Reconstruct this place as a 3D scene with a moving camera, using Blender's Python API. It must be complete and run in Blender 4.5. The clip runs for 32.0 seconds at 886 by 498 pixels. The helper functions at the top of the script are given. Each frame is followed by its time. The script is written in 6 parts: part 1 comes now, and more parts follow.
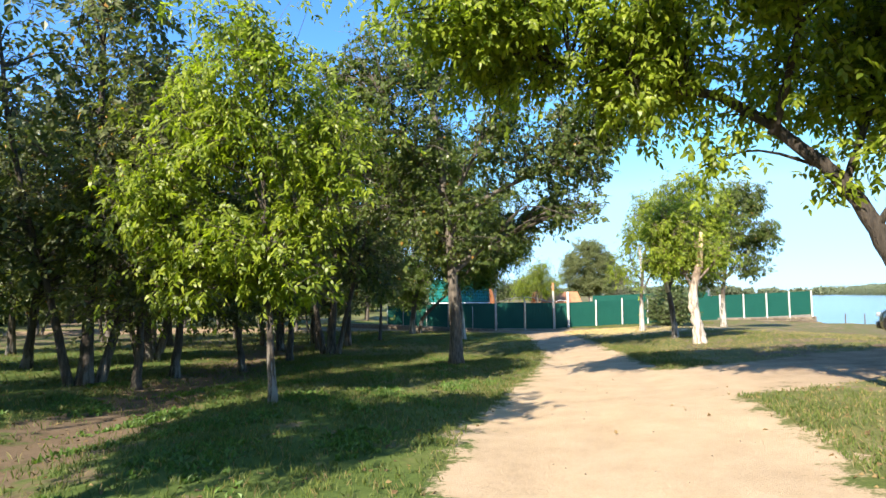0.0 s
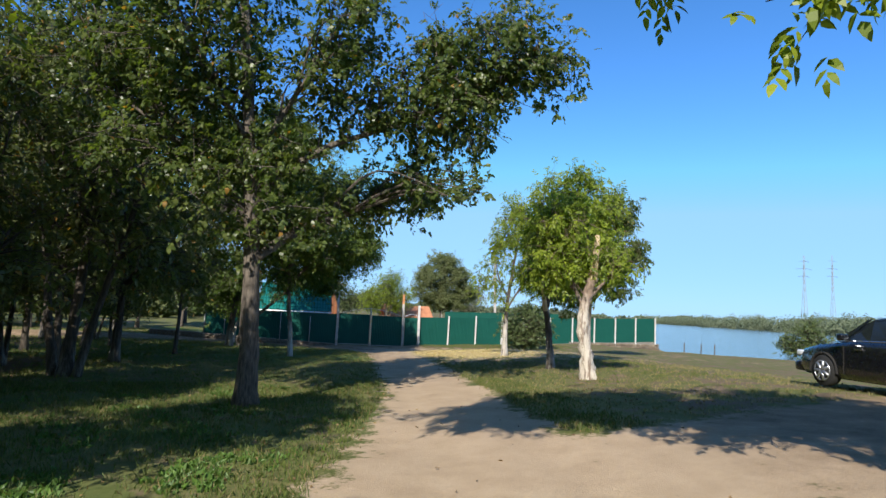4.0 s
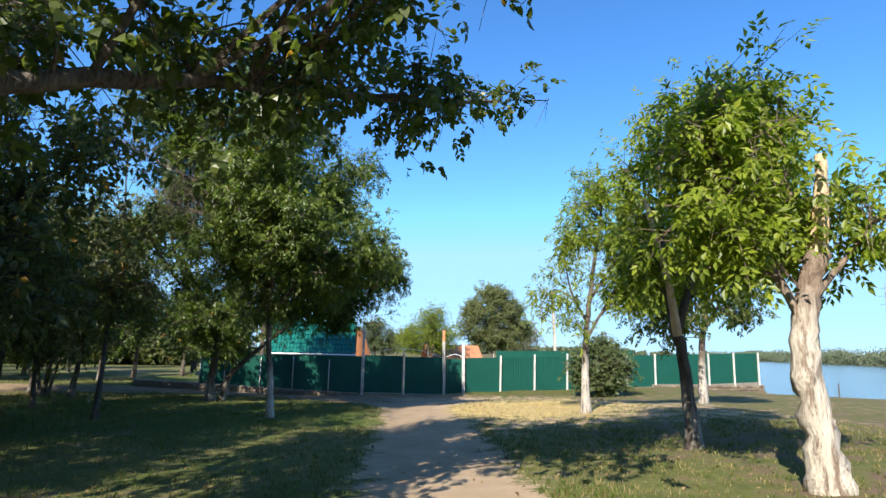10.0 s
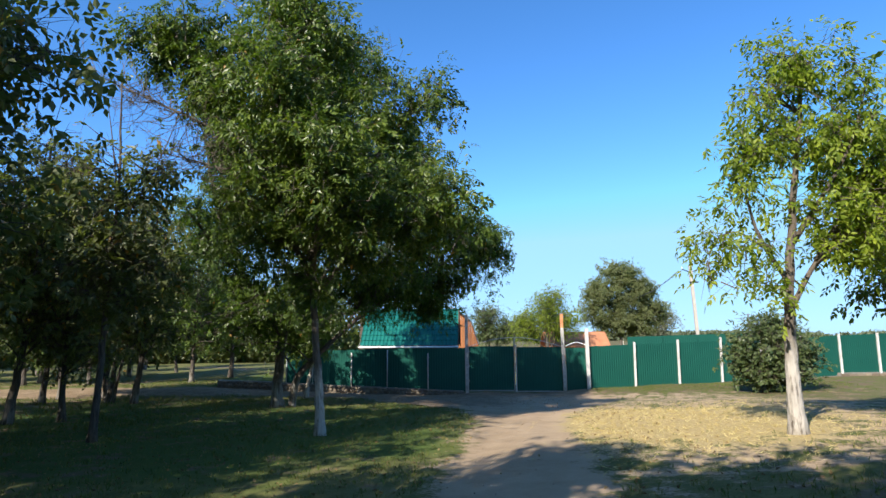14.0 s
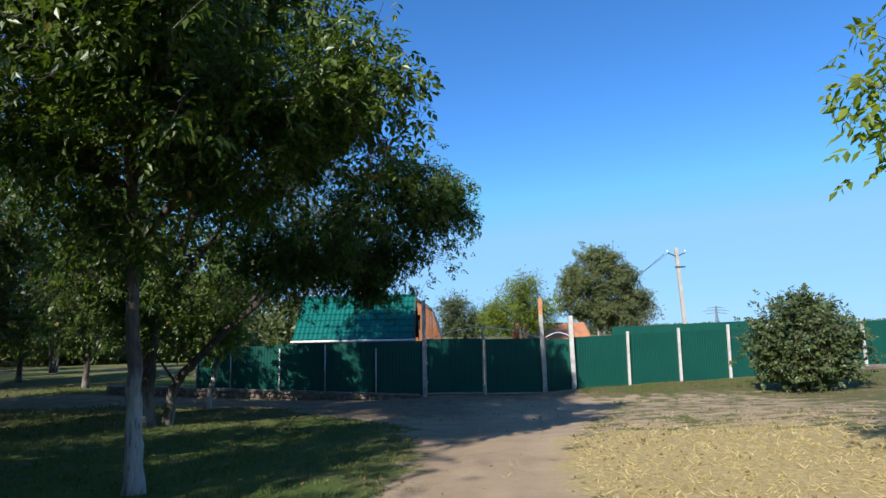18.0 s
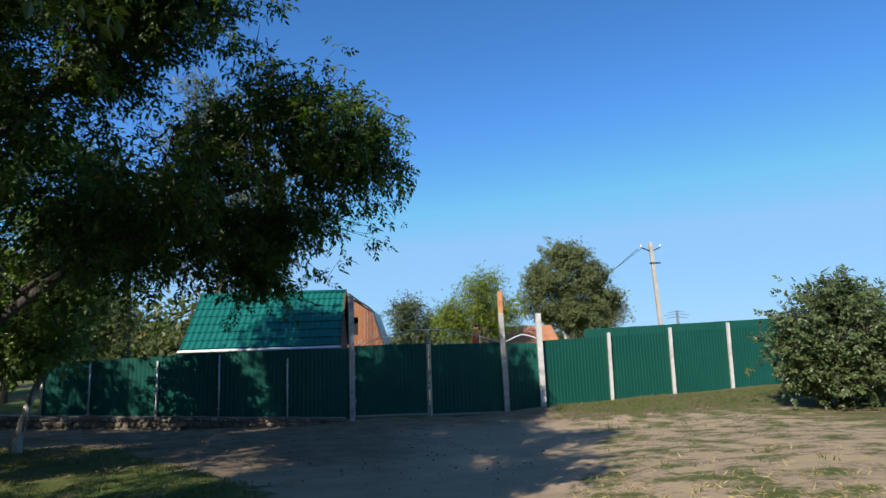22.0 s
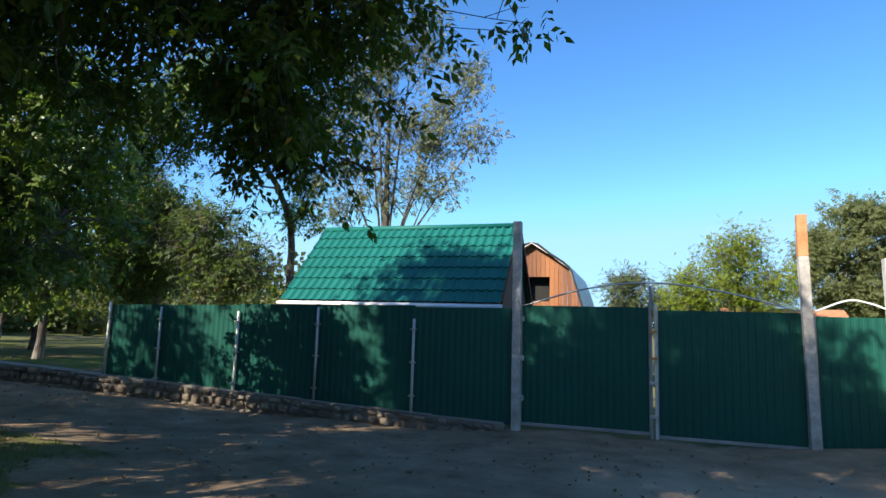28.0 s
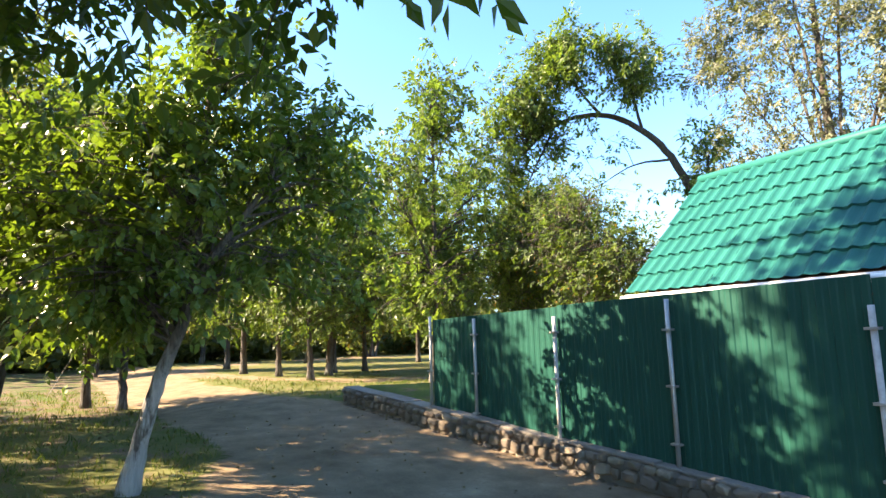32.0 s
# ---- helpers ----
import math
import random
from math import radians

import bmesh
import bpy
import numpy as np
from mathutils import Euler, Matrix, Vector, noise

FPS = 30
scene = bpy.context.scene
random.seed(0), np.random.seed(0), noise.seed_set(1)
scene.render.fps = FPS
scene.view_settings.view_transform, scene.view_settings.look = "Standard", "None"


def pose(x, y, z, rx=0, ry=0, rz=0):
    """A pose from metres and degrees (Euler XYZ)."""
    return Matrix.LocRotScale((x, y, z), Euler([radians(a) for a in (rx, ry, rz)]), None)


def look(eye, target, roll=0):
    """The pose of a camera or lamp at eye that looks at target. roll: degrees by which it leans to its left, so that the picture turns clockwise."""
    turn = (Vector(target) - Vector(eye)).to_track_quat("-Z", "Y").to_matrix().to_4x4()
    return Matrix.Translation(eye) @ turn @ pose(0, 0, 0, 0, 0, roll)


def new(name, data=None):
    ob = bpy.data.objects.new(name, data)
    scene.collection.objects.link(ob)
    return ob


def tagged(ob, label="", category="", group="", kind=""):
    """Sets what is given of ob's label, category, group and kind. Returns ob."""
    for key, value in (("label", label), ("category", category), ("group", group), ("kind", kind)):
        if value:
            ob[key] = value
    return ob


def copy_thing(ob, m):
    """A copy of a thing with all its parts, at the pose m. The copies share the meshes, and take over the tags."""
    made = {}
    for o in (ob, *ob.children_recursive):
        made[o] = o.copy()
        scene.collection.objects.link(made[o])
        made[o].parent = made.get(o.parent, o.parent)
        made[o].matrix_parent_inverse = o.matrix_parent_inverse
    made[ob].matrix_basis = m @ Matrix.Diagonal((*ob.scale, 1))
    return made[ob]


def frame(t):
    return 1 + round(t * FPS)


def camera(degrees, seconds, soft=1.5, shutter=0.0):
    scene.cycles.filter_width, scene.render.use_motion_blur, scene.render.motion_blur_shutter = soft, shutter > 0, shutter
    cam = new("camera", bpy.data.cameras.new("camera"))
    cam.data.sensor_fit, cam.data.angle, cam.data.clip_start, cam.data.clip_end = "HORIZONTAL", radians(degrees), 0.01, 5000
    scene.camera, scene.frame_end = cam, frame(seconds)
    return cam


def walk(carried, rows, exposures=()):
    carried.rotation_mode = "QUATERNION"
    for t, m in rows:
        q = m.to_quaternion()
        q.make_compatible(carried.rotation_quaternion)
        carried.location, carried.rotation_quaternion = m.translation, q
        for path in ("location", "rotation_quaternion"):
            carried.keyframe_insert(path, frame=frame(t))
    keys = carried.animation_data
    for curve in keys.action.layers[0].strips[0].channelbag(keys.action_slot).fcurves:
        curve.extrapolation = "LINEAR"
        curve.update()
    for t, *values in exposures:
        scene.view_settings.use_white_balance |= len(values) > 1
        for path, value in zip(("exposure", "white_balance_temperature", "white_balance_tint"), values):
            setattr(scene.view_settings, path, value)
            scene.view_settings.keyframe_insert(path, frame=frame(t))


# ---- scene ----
cam = camera(73.0, 32.0)
PATH = [
    (0, (0.186, 0.051, 2.946), (0.158, 2.045, 3.1), -0.5),
    (0.5, (0.071, 0.799, 2.882), (0.182, 2.79, 3.036), -1.0),
    (1, (0.132, 1.506, 2.876), (0.363, 3.488, 3.018), -2.0),
    (1.5, (0.174, 2.087, 2.883), (0.482, 4.057, 3.026), -2.1),
    (2, (0.29, 2.707, 2.845), (0.701, 4.658, 3.003), -0.8),
    (2.5, (0.523, 3.502, 2.807), (0.992, 5.436, 3.004), 0.5),
    (4.5, (1.307, 6.267, 2.849), (1.744, 8.208, 3.055), 3.2),
    (5, (1.55, 6.884, 2.844), (1.929, 8.836, 3.056), 2.4),
    (5.5, (1.752, 7.463, 2.843), (2.016, 9.428, 3.106), 2.6),
    (6, (1.944, 8.038, 2.802), (2.117, 10.003, 3.131), 2.3),
    (6.5, (2.1, 8.639, 2.783), (2.179, 10.606, 3.137), 2.5),
    (7, (2.147, 9.232, 2.719), (2.263, 11.193, 3.095), 1.5),
    (7.5, (2.316, 9.938, 2.748), (2.451, 11.906, 3.08), -0.1),
    (8, (2.487, 10.717, 2.723), (2.67, 12.683, 3.04), -0.1),
    (8.5, (2.642, 11.426, 2.719), (2.886, 13.389, 3.02), -0.3),
    (9, (2.743, 12.04, 2.763), (3.004, 14.0, 3.063), -0.9),
    (9.5, (2.973, 12.731, 2.709), (3.238, 14.691, 3.005), 0.0),
    (10, (3.175, 13.387, 2.673), (3.451, 15.34, 3.008), 1.4),
    (10.5, (3.376, 14.073, 2.684), (3.668, 16.025, 3.008), 1.3),
    (11, (3.535, 14.784, 2.69), (3.818, 16.737, 3.01), 0.8),
    (11.5, (3.707, 15.456, 2.659), (3.962, 17.418, 2.95), -0.2),
    (12, (3.903, 16.151, 2.661), (3.991, 18.133, 2.92), -0.8),
    (12.5, (4.029, 16.788, 2.664), (4.035, 18.773, 2.907), -0.5),
    (13, (4.123, 17.414, 2.663), (4.026, 19.397, 2.907), -0.9),
    (13.5, (4.176, 18.054, 2.652), (4.099, 20.033, 2.931), -1.2),
    (14, (4.272, 18.759, 2.646), (4.157, 20.733, 2.946), -0.4),
    (14.5, (4.36, 19.459, 2.621), (4.315, 21.439, 2.9), -1.0),
    (15, (4.45, 20.153, 2.563), (4.456, 22.13, 2.863), -0.9),
    (15.5, (4.502, 20.816, 2.511), (4.595, 22.792, 2.806), -0.4),
    (17.5, (4.755, 23.705, 2.448), (4.808, 25.687, 2.709), -1.7),
    (18, (4.697, 24.403, 2.45), (4.679, 26.382, 2.736), -1.1),
    (18.5, (4.623, 25.037, 2.46), (4.572, 27.011, 2.782), -0.5),
    (19, (4.597, 25.766, 2.468), (4.547, 27.743, 2.767), -2.1),
    (19.5, (4.559, 26.425, 2.492), (4.472, 28.406, 2.754), -3.3),
    (20, (4.607, 27.139, 2.52), (4.519, 29.124, 2.749), -2.1),
    (20.5, (4.779, 27.767, 2.465), (4.731, 29.749, 2.722), -1.2),
    (21, (5.023, 28.405, 2.427), (5.029, 30.384, 2.714), -1.4),
    (21.5, (5.279, 28.995, 2.391), (5.318, 30.97, 2.705), -1.7),
    (22, (5.59, 29.61, 2.336), (5.692, 31.584, 2.644), -1.9),
    (22.5, (5.858, 30.2, 2.283), (6.019, 32.172, 2.576), -1.3),
    (23, (5.991, 30.806, 2.225), (6.21, 32.774, 2.512), -0.3),
    (23.5, (5.819, 31.544, 2.171), (5.909, 33.522, 2.455), 1.4),
    (24, (5.672, 32.266, 2.132), (5.685, 34.25, 2.384), 1.4),
    (24.5, (5.64, 32.917, 2.116), (5.58, 34.9, 2.371), 0.9),
    (25, (5.592, 33.573, 2.104), (5.47, 35.553, 2.363), 1.6),
    (25.5, (5.43, 34.207, 2.085), (5.211, 36.179, 2.336), 1.6),
    (26, (5.362, 34.8, 2.048), (5.077, 36.764, 2.302), 0.3),
    (26.5, (5.384, 35.419, 1.985), (4.992, 37.364, 2.233), -1.2),
    (28.5, (5.842, 38.082, 1.851), (5.127, 39.932, 2.11), 2.4),
    (29, (5.716, 38.817, 1.923), (4.874, 40.617, 2.145), 1.4),
    (29.5, (5.608, 39.461, 1.947), (4.629, 41.191, 2.161), 0.7),
    (30, (5.394, 40.131, 1.907), (4.245, 41.751, 2.14), 0.6),
    (30.5, (5.215, 40.711, 1.859), (3.883, 42.178, 2.131), 1.6),
    (31, (4.99, 41.345, 1.814), (3.481, 42.626, 2.097), 2.5),
    (31.5, (4.756, 41.877, 1.824), (3.155, 43.041, 2.108), 0.3),
    (32, (4.373, 42.354, 1.859), (2.652, 43.333, 2.146), -1.6),
]
walk(cam, [(t, look(eye, target, roll)) for t, eye, target, roll in PATH],
     exposures=[(0, 1.55, 6950, 10), (1, 1.2, 6900, 10), (2, 0.95, 6850, 10), (2.5, 0.88, 6750, 10), (4.5, 0.68, 6350, 10), (6, 0.85, 6500, 10), (11, 1.05, 6600, 10), (15, 0.85, 6450, 10), (18, 0.57, 6150, 10), (20, 0.66, 6500, 10), (22, 0.42, 6350, 10), (24, 0.36, 6400, 10), (26, 0.75, 6600, 10), (29, 1.3, 6900, 10), (30, 1.7, 7250, 11), (31, 2.35, 8300, 15), (32, 2.5, 8700, 17)])

# ---------------------------------------------------------------- light
SUN_AZ, SUN_EL = 149.0, 35.5          # degrees left of straight ahead, and above the horizon
sun_dir = Vector((-math.sin(radians(SUN_AZ)) * math.cos(radians(SUN_EL)),
                  math.cos(radians(SUN_AZ)) * math.cos(radians(SUN_EL)),
                  math.sin(radians(SUN_EL))))
world = bpy.data.worlds.new("sky")
scene.world = world
world.use_nodes = True
wt = world.node_tree
sky = wt.nodes.new("ShaderNodeTexSky")
sky.sky_type, sky.sun_disc = "NISHITA", False
sky.sun_elevation, sky.sun_rotation = radians(SUN_EL), radians(-SUN_AZ)
sky.altitude, sky.air_density, sky.dust_density, sky.ozone_density = 0, 0.62, 0.4, 3.0
wt.nodes["Background"].inputs["Strength"].default_value = 0.15
hue = wt.nodes.new("ShaderNodeHueSaturation")
hue.inputs["Saturation"].default_value, hue.inputs["Value"].default_value = 1.22, 1.2
wt.links.new(sky.outputs["Color"], hue.inputs["Color"])
haze = wt.nodes.new("ShaderNodeMix")
haze.data_type, haze.blend_type = "RGBA", "DARKEN"
haze.inputs[0].default_value, haze.inputs[7].default_value = 0.9, (1.5, 2.8, 4.3, 1)
wt.links.new(hue.outputs["Color"], haze.inputs[6])
wt.links.new(haze.outputs[2], wt.nodes["Background"].inputs["Color"])
sun = bpy.data.lights.new("sun", "SUN")
sun.energy, sun.angle, sun.color = 5.0, radians(0.53), (1.0, 0.93, 0.82)
sun_ob = new("sun", sun)
sun_ob.matrix_world = look(sun_dir * 60, (0, 0, 0))

# ---------------------------------------------------------------- materials
def material(name):
    m = bpy.data.materials.new(name)
    m.use_nodes = True
    return m, m.node_tree, m.node_tree.nodes["Principled BSDF"]


def node(nt, kind, **sets):
    n = nt.nodes.new(kind)
    for k, v in sets.items():
        if k in n.inputs:
            n.inputs[k].default_value = v
    return n


def noise_node(nt, vec, scale, detail=4.0, rough=0.6):
    n = nt.nodes.new("ShaderNodeTexNoise")
    n.inputs["Scale"].default_value, n.inputs["Detail"].default_value = scale, detail
    n.inputs["Roughness"].default_value = rough
    nt.links.new(vec, n.inputs["Vector"])
    return n.outputs["Fac"]


def ramp(nt, fac, stops):
    n = nt.nodes.new("ShaderNodeValToRGB")
    el = n.color_ramp.elements
    while len(el) < len(stops):
        el.new(0.5)
    for e, (p, c) in zip(el, stops):
        e.position = p
        e.color = (*c, 1) if isinstance(c, tuple) else (c, c, c, 1)
    nt.links.new(fac, n.inputs["Fac"])
    return n.outputs["Color"]


def mix(nt, fac, a, b, how="MIX"):
    n = nt.nodes.new("ShaderNodeMix")
    n.data_type, n.blend_type = "RGBA", how
    for sock, v in ((n.inputs[0], fac), (n.inputs[6], a), (n.inputs[7], b)):
        if isinstance(v, (int, float)):
            sock.default_value = v if sock.type == "VALUE" else (v, v, v, 1)
        elif isinstance(v, tuple):
            sock.default_value = (*v, 1)
        else:
            nt.links.new(v, sock)
    return n.outputs[2]


def calc(nt, op, a, b=0.0, c=0.0):
    n = nt.nodes.new("ShaderNodeMath")
    n.operation = op
    for sock, v in zip(n.inputs, (a, b, c)):
        if isinstance(v, (int, float)):
            sock.default_value = v
        else:
            nt.links.new(v, sock)
    return n.outputs[0]


def bump(nt, bs, height, strength, dist):
    n = nt.nodes.new("ShaderNodeBump")
    n.inputs["Strength"].default_value, n.inputs["Distance"].default_value = strength, dist
    nt.links.new(height, n.inputs["Height"])
    nt.links.new(n.outputs["Normal"], bs.inputs["Normal"])


def where(nt, kind="Object"):
    return nt.nodes.new("ShaderNodeTexCoord").outputs[kind]


def place_of(nt):
    return nt.nodes.new("ShaderNodeNewGeometry").outputs["Position"]


def attr(nt, name):
    n = nt.nodes.new("ShaderNodeAttribute")
    n.attribute_name = name
    return n.outputs["Fac"]


def two_tone(name, c1, c2, scale=3.0, fine=30.0, rough=0.7, relief=0.3, dist=0.01, metal=0.0, spec=0.5):
    """A plain weathered surface: two colours in large stains, fine grain and relief."""
    m, nt, bs = material(name)
    v = where(nt)
    big, small = noise_node(nt, v, scale, 5), noise_node(nt, v, fine, 6, 0.7)
    f = calc(nt, "ADD", calc(nt, "MULTIPLY", big, 0.65), calc(nt, "MULTIPLY", small, 0.35))
    nt.links.new(ramp(nt, f, [(0.35, c1), (0.65, c2)]), bs.inputs["Base Color"])
    bs.inputs["Roughness"].default_value, bs.inputs["Metallic"].default_value = rough, metal
    bs.inputs["Specular IOR Level"].default_value = spec
    bump(nt, bs, small, relief, dist)
    return m


def leaf_material(name, dark, mid, light, shine=0.42, through_it=0.38, yellow=0.0, dry_tone=(0.30, 0.17, 0.04)):
    m, nt, bs = material(name)
    geo = nt.nodes.new("ShaderNodeNewGeometry")
    rnd = geo.outputs["Random Per Island"]
    patch = noise_node(nt, geo.outputs["Position"], 0.9, 2)
    f = calc(nt, "ADD", calc(nt, "MULTIPLY", rnd, 0.6), calc(nt, "MULTIPLY", patch, 0.4))
    stops = [(0.15, dark), (0.5, mid), (0.85, light)]
    col = ramp(nt, f, stops)
    if yellow:
        dry = calc(nt, "GREATER_THAN", rnd, 1.0 - yellow)
        col = mix(nt, dry, col, dry_tone)
    nt.links.new(col, bs.inputs["Base Color"])
    bs.inputs["Roughness"].default_value = shine
    bs.inputs["Specular IOR Level"].default_value = 0.35
    tr = nt.nodes.new("ShaderNodeBsdfTranslucent")
    nt.links.new(mix(nt, 1.0, col, (1.4, 1.55, 0.6), "MULTIPLY"), tr.inputs["Color"])
    ms = nt.nodes.new("ShaderNodeMixShader")
    ms.inputs[0].default_value = through_it
    nt.links.new(bs.outputs[0], ms.inputs[1])
    nt.links.new(tr.outputs[0], ms.inputs[2])
    nt.links.new(ms.outputs[0], nt.nodes["Material Output"].inputs["Surface"])
    return m


def bark_material(name, c1, c2, wash=0.0, wash_tone=(0.78, 0.76, 0.72), scars=0.41):
    """Bark with vertical furrows; lime wash up to a ragged height on the trunk's foot."""
    m, nt, bs = material(name)
    v = where(nt)
    mp = nt.nodes.new("ShaderNodeMapping")
    mp.inputs["Scale"].default_value = (1, 1, 0.16)
    nt.links.new(v, mp.inputs["Vector"])
    fur = noise_node(nt, mp.outputs[0], 26, 5, 0.65)
    col = ramp(nt, fur, [(0.32, c1), (0.66, c2)])
    if wash:
        sep = nt.nodes.new("ShaderNodeSeparateXYZ")
        nt.links.new(v, sep.inputs[0])
        edge = calc(nt, "ADD", sep.outputs["Z"], calc(nt, "MULTIPLY", noise_node(nt, v, 7, 4), 0.5))
        low = ramp(nt, calc(nt, "SUBTRACT", edge, wash), [(0.05, 1.0), (0.55, 0.0)])
        worn = ramp(nt, noise_node(nt, mp.outputs[0], 11, 5, 0.7), [(scars - 0.05, 0.0), (scars + 0.07, 1.0)])
        white = ramp(nt, fur, [(0.3, tuple(0.75 * c for c in wash_tone)), (0.6, wash_tone)])
        col = mix(nt, calc(nt, "MULTIPLY", low, worn), col, white)
    nt.links.new(col, bs.inputs["Base Color"])
    bs.inputs["Roughness"].default_value = 0.9
    bump(nt, bs, fur, 1.0, 0.045)
    return m


def painted_sheet(name, c1, c2):
    m, nt, bs = material(name)
    v = place_of(nt)
    dust = noise_node(nt, v, 1.3, 4)
    fine = noise_node(nt, v, 24, 5)
    col = ramp(nt, calc(nt, "ADD", calc(nt, "MULTIPLY", dust, 0.7), calc(nt, "MULTIPLY", fine, 0.3)), [(0.3, c1), (0.7, c2)])
    nt.links.new(col, bs.inputs["Base Color"])
    nt.links.new(ramp(nt, fine, [(0.3, 0.45), (0.7, 0.62)]), bs.inputs["Roughness"])
    bs.inputs["Specular IOR Level"].default_value = 0.18
    bump(nt, bs, dust, 0.15, 0.01)
    return m


LEAF_YOUNG = leaf_material("young_maple_leaf", (0.085, 0.125, 0.014), (0.17, 0.225, 0.022), (0.30, 0.345, 0.040), 0.42, 0.5)
# shaded and sunlit copies of one maple leaf; the light is in the colour
LEAF_MAPLE = leaf_material("maple_leaf", (0.034, 0.062, 0.011), (0.062, 0.102, 0.016), (0.108, 0.150, 0.026), 0.38, 0.46, 0.004)
LEAF_TALL = leaf_material("sunny_maple_leaf", (0.040, 0.072, 0.012), (0.074, 0.112, 0.017), (0.145, 0.185, 0.030), 0.38, 0.34, 0.003)
LEAF_CROOK = leaf_material("crooked_maple_leaf", (0.064, 0.108, 0.023), (0.112, 0.170, 0.035), (0.19, 0.25, 0.06), 0.36, 0.36)
LEAF_LANE = leaf_material("lane_maple_leaf", (0.056, 0.095, 0.025), (0.103, 0.155, 0.041), (0.178, 0.228, 0.068), 0.42, 0.42)
LEAF_ELM = leaf_material("elm_leaf", (0.046, 0.072, 0.018), (0.082, 0.112, 0.026), (0.14, 0.165, 0.045), 0.36, 0.5, 0.012)
# grove leaf, then its lit copy: sunlight is put into the lighter colour
LEAF_DARK = leaf_material("grove_leaf", (0.042, 0.072, 0.021), (0.078, 0.120, 0.034), (0.155, 0.200, 0.058), 0.45, 0.42, 0.01)
LEAF_GROVE = leaf_material("lit_grove_leaf", (0.056, 0.074, 0.028), (0.102, 0.122, 0.046), (0.175, 0.186, 0.082), 0.42, 0.46, 0.02)
LEAF_OLIVE = leaf_material("silver_leaf", (0.095, 0.105, 0.062), (0.15, 0.16, 0.10), (0.25, 0.255, 0.18), 0.42, 0.3)
LEAF_ROUND = leaf_material("round_tree_leaf", (0.08, 0.10, 0.038), (0.135, 0.155, 0.062), (0.21, 0.225, 0.10), 0.5, 0.42)
LEAF_BUSH = leaf_material("bush_leaf", (0.0406, 0.0648, 0.0224), (0.0754, 0.1026, 0.0358), (0.1392, 0.1674, 0.0616), 0.4, 0.3)
DRY_GRASS = leaf_material("dry_grass_blade", (0.075, 0.088, 0.026), (0.14, 0.145, 0.046), (0.26, 0.23, 0.09), 0.6, 0.25, 0.4, (0.30, 0.235, 0.105))
GRASS = leaf_material("grass_blade", (0.048, 0.076, 0.014), (0.090, 0.122, 0.024), (0.18, 0.195, 0.055), 0.6, 0.3, 0.16, (0.19, 0.15, 0.065))
WEED = leaf_material("weed_leaf", (0.045, 0.095, 0.016), (0.075, 0.14, 0.026), (0.12, 0.20, 0.04), 0.5, 0.3)
STRAW = leaf_material("dry_straw", (0.30, 0.22, 0.085), (0.46, 0.36, 0.15), (0.62, 0.52, 0.27), 0.6, 0.15)
LITTER = leaf_material("fallen_leaf", (0.09, 0.055, 0.025), (0.17, 0.11, 0.05), (0.28, 0.20, 0.09), 0.7, 0.1)

BARK_DARK = bark_material("dark_bark", (0.035, 0.028, 0.022), (0.12, 0.098, 0.078))
BARK_ELM = bark_material("elm_bark", (0.035, 0.028, 0.022), (0.17, 0.14, 0.11))
# dark bark made darker still: the crown's shade is put into the colour
BARK_SHADED = bark_material("shaded_bark", (0.016, 0.012, 0.009), (0.06, 0.046, 0.035))
BARK_WASH = bark_material("limewashed_bark", (0.055, 0.045, 0.035), (0.17, 0.135, 0.105), 1.25, (0.46, 0.42, 0.37))
BARK_WASH_HI = bark_material("high_limewashed_bark", (0.10, 0.07, 0.05), (0.27, 0.2, 0.15), 1.75, (0.56, 0.50, 0.42), 0.46)
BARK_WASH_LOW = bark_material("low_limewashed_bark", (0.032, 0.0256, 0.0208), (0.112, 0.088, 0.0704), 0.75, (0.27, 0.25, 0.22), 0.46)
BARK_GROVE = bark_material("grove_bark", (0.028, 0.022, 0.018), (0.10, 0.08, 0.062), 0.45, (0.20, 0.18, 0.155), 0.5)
SNAG = two_tone("bare_wood", (0.42, 0.28, 0.15), (0.62, 0.47, 0.30), 5, 40, 0.8, 0.6, 0.02)

SHEET = painted_sheet("green_sheet", (0.0052, 0.060, 0.045), (0.0080, 0.077, 0.056))
ROOF_TILE = painted_sheet("green_roof_sheet", (0.0072, 0.108, 0.0922), (0.0101, 0.1332, 0.1138))
POST = two_tone("worn_white_paint", (0.357, 0.3315, 0.306), (0.629, 0.612, 0.5865), 4, 35, 0.7, 0.5, 0.01)
POST_OLD = two_tone("flaking_white_paint", (0.22, 0.20, 0.175), (0.50, 0.475, 0.44), 5, 30, 0.8, 0.5, 0.01)
POST_GREY = two_tone("weathered_pole_wood", (0.189, 0.1785, 0.1715), (0.322, 0.308, 0.294), 3, 45, 0.85, 0.6, 0.01)
RUST = two_tone("orange_paint", (0.40, 0.14, 0.045), (0.55, 0.28, 0.13), 5, 40, 0.7, 0.4, 0.01)
STEEL = two_tone("galvanised_pipe", (0.35, 0.34, 0.32), (0.55, 0.53, 0.5), 4, 40, 0.45, 0.2, 0.004, 0.6)
WHITE_TRIM = two_tone("white_trim", (0.66, 0.67, 0.67), (0.82, 0.82, 0.82), 3, 30, 0.5, 0.15, 0.004)
CONCRETE = two_tone("concrete", (0.13, 0.115, 0.095), (0.24, 0.215, 0.18), 3, 40, 0.9, 0.5, 0.01)
MORTAR = two_tone("mortar", (0.13, 0.115, 0.095), (0.22, 0.195, 0.165), 6, 40, 0.95, 0.6, 0.015)
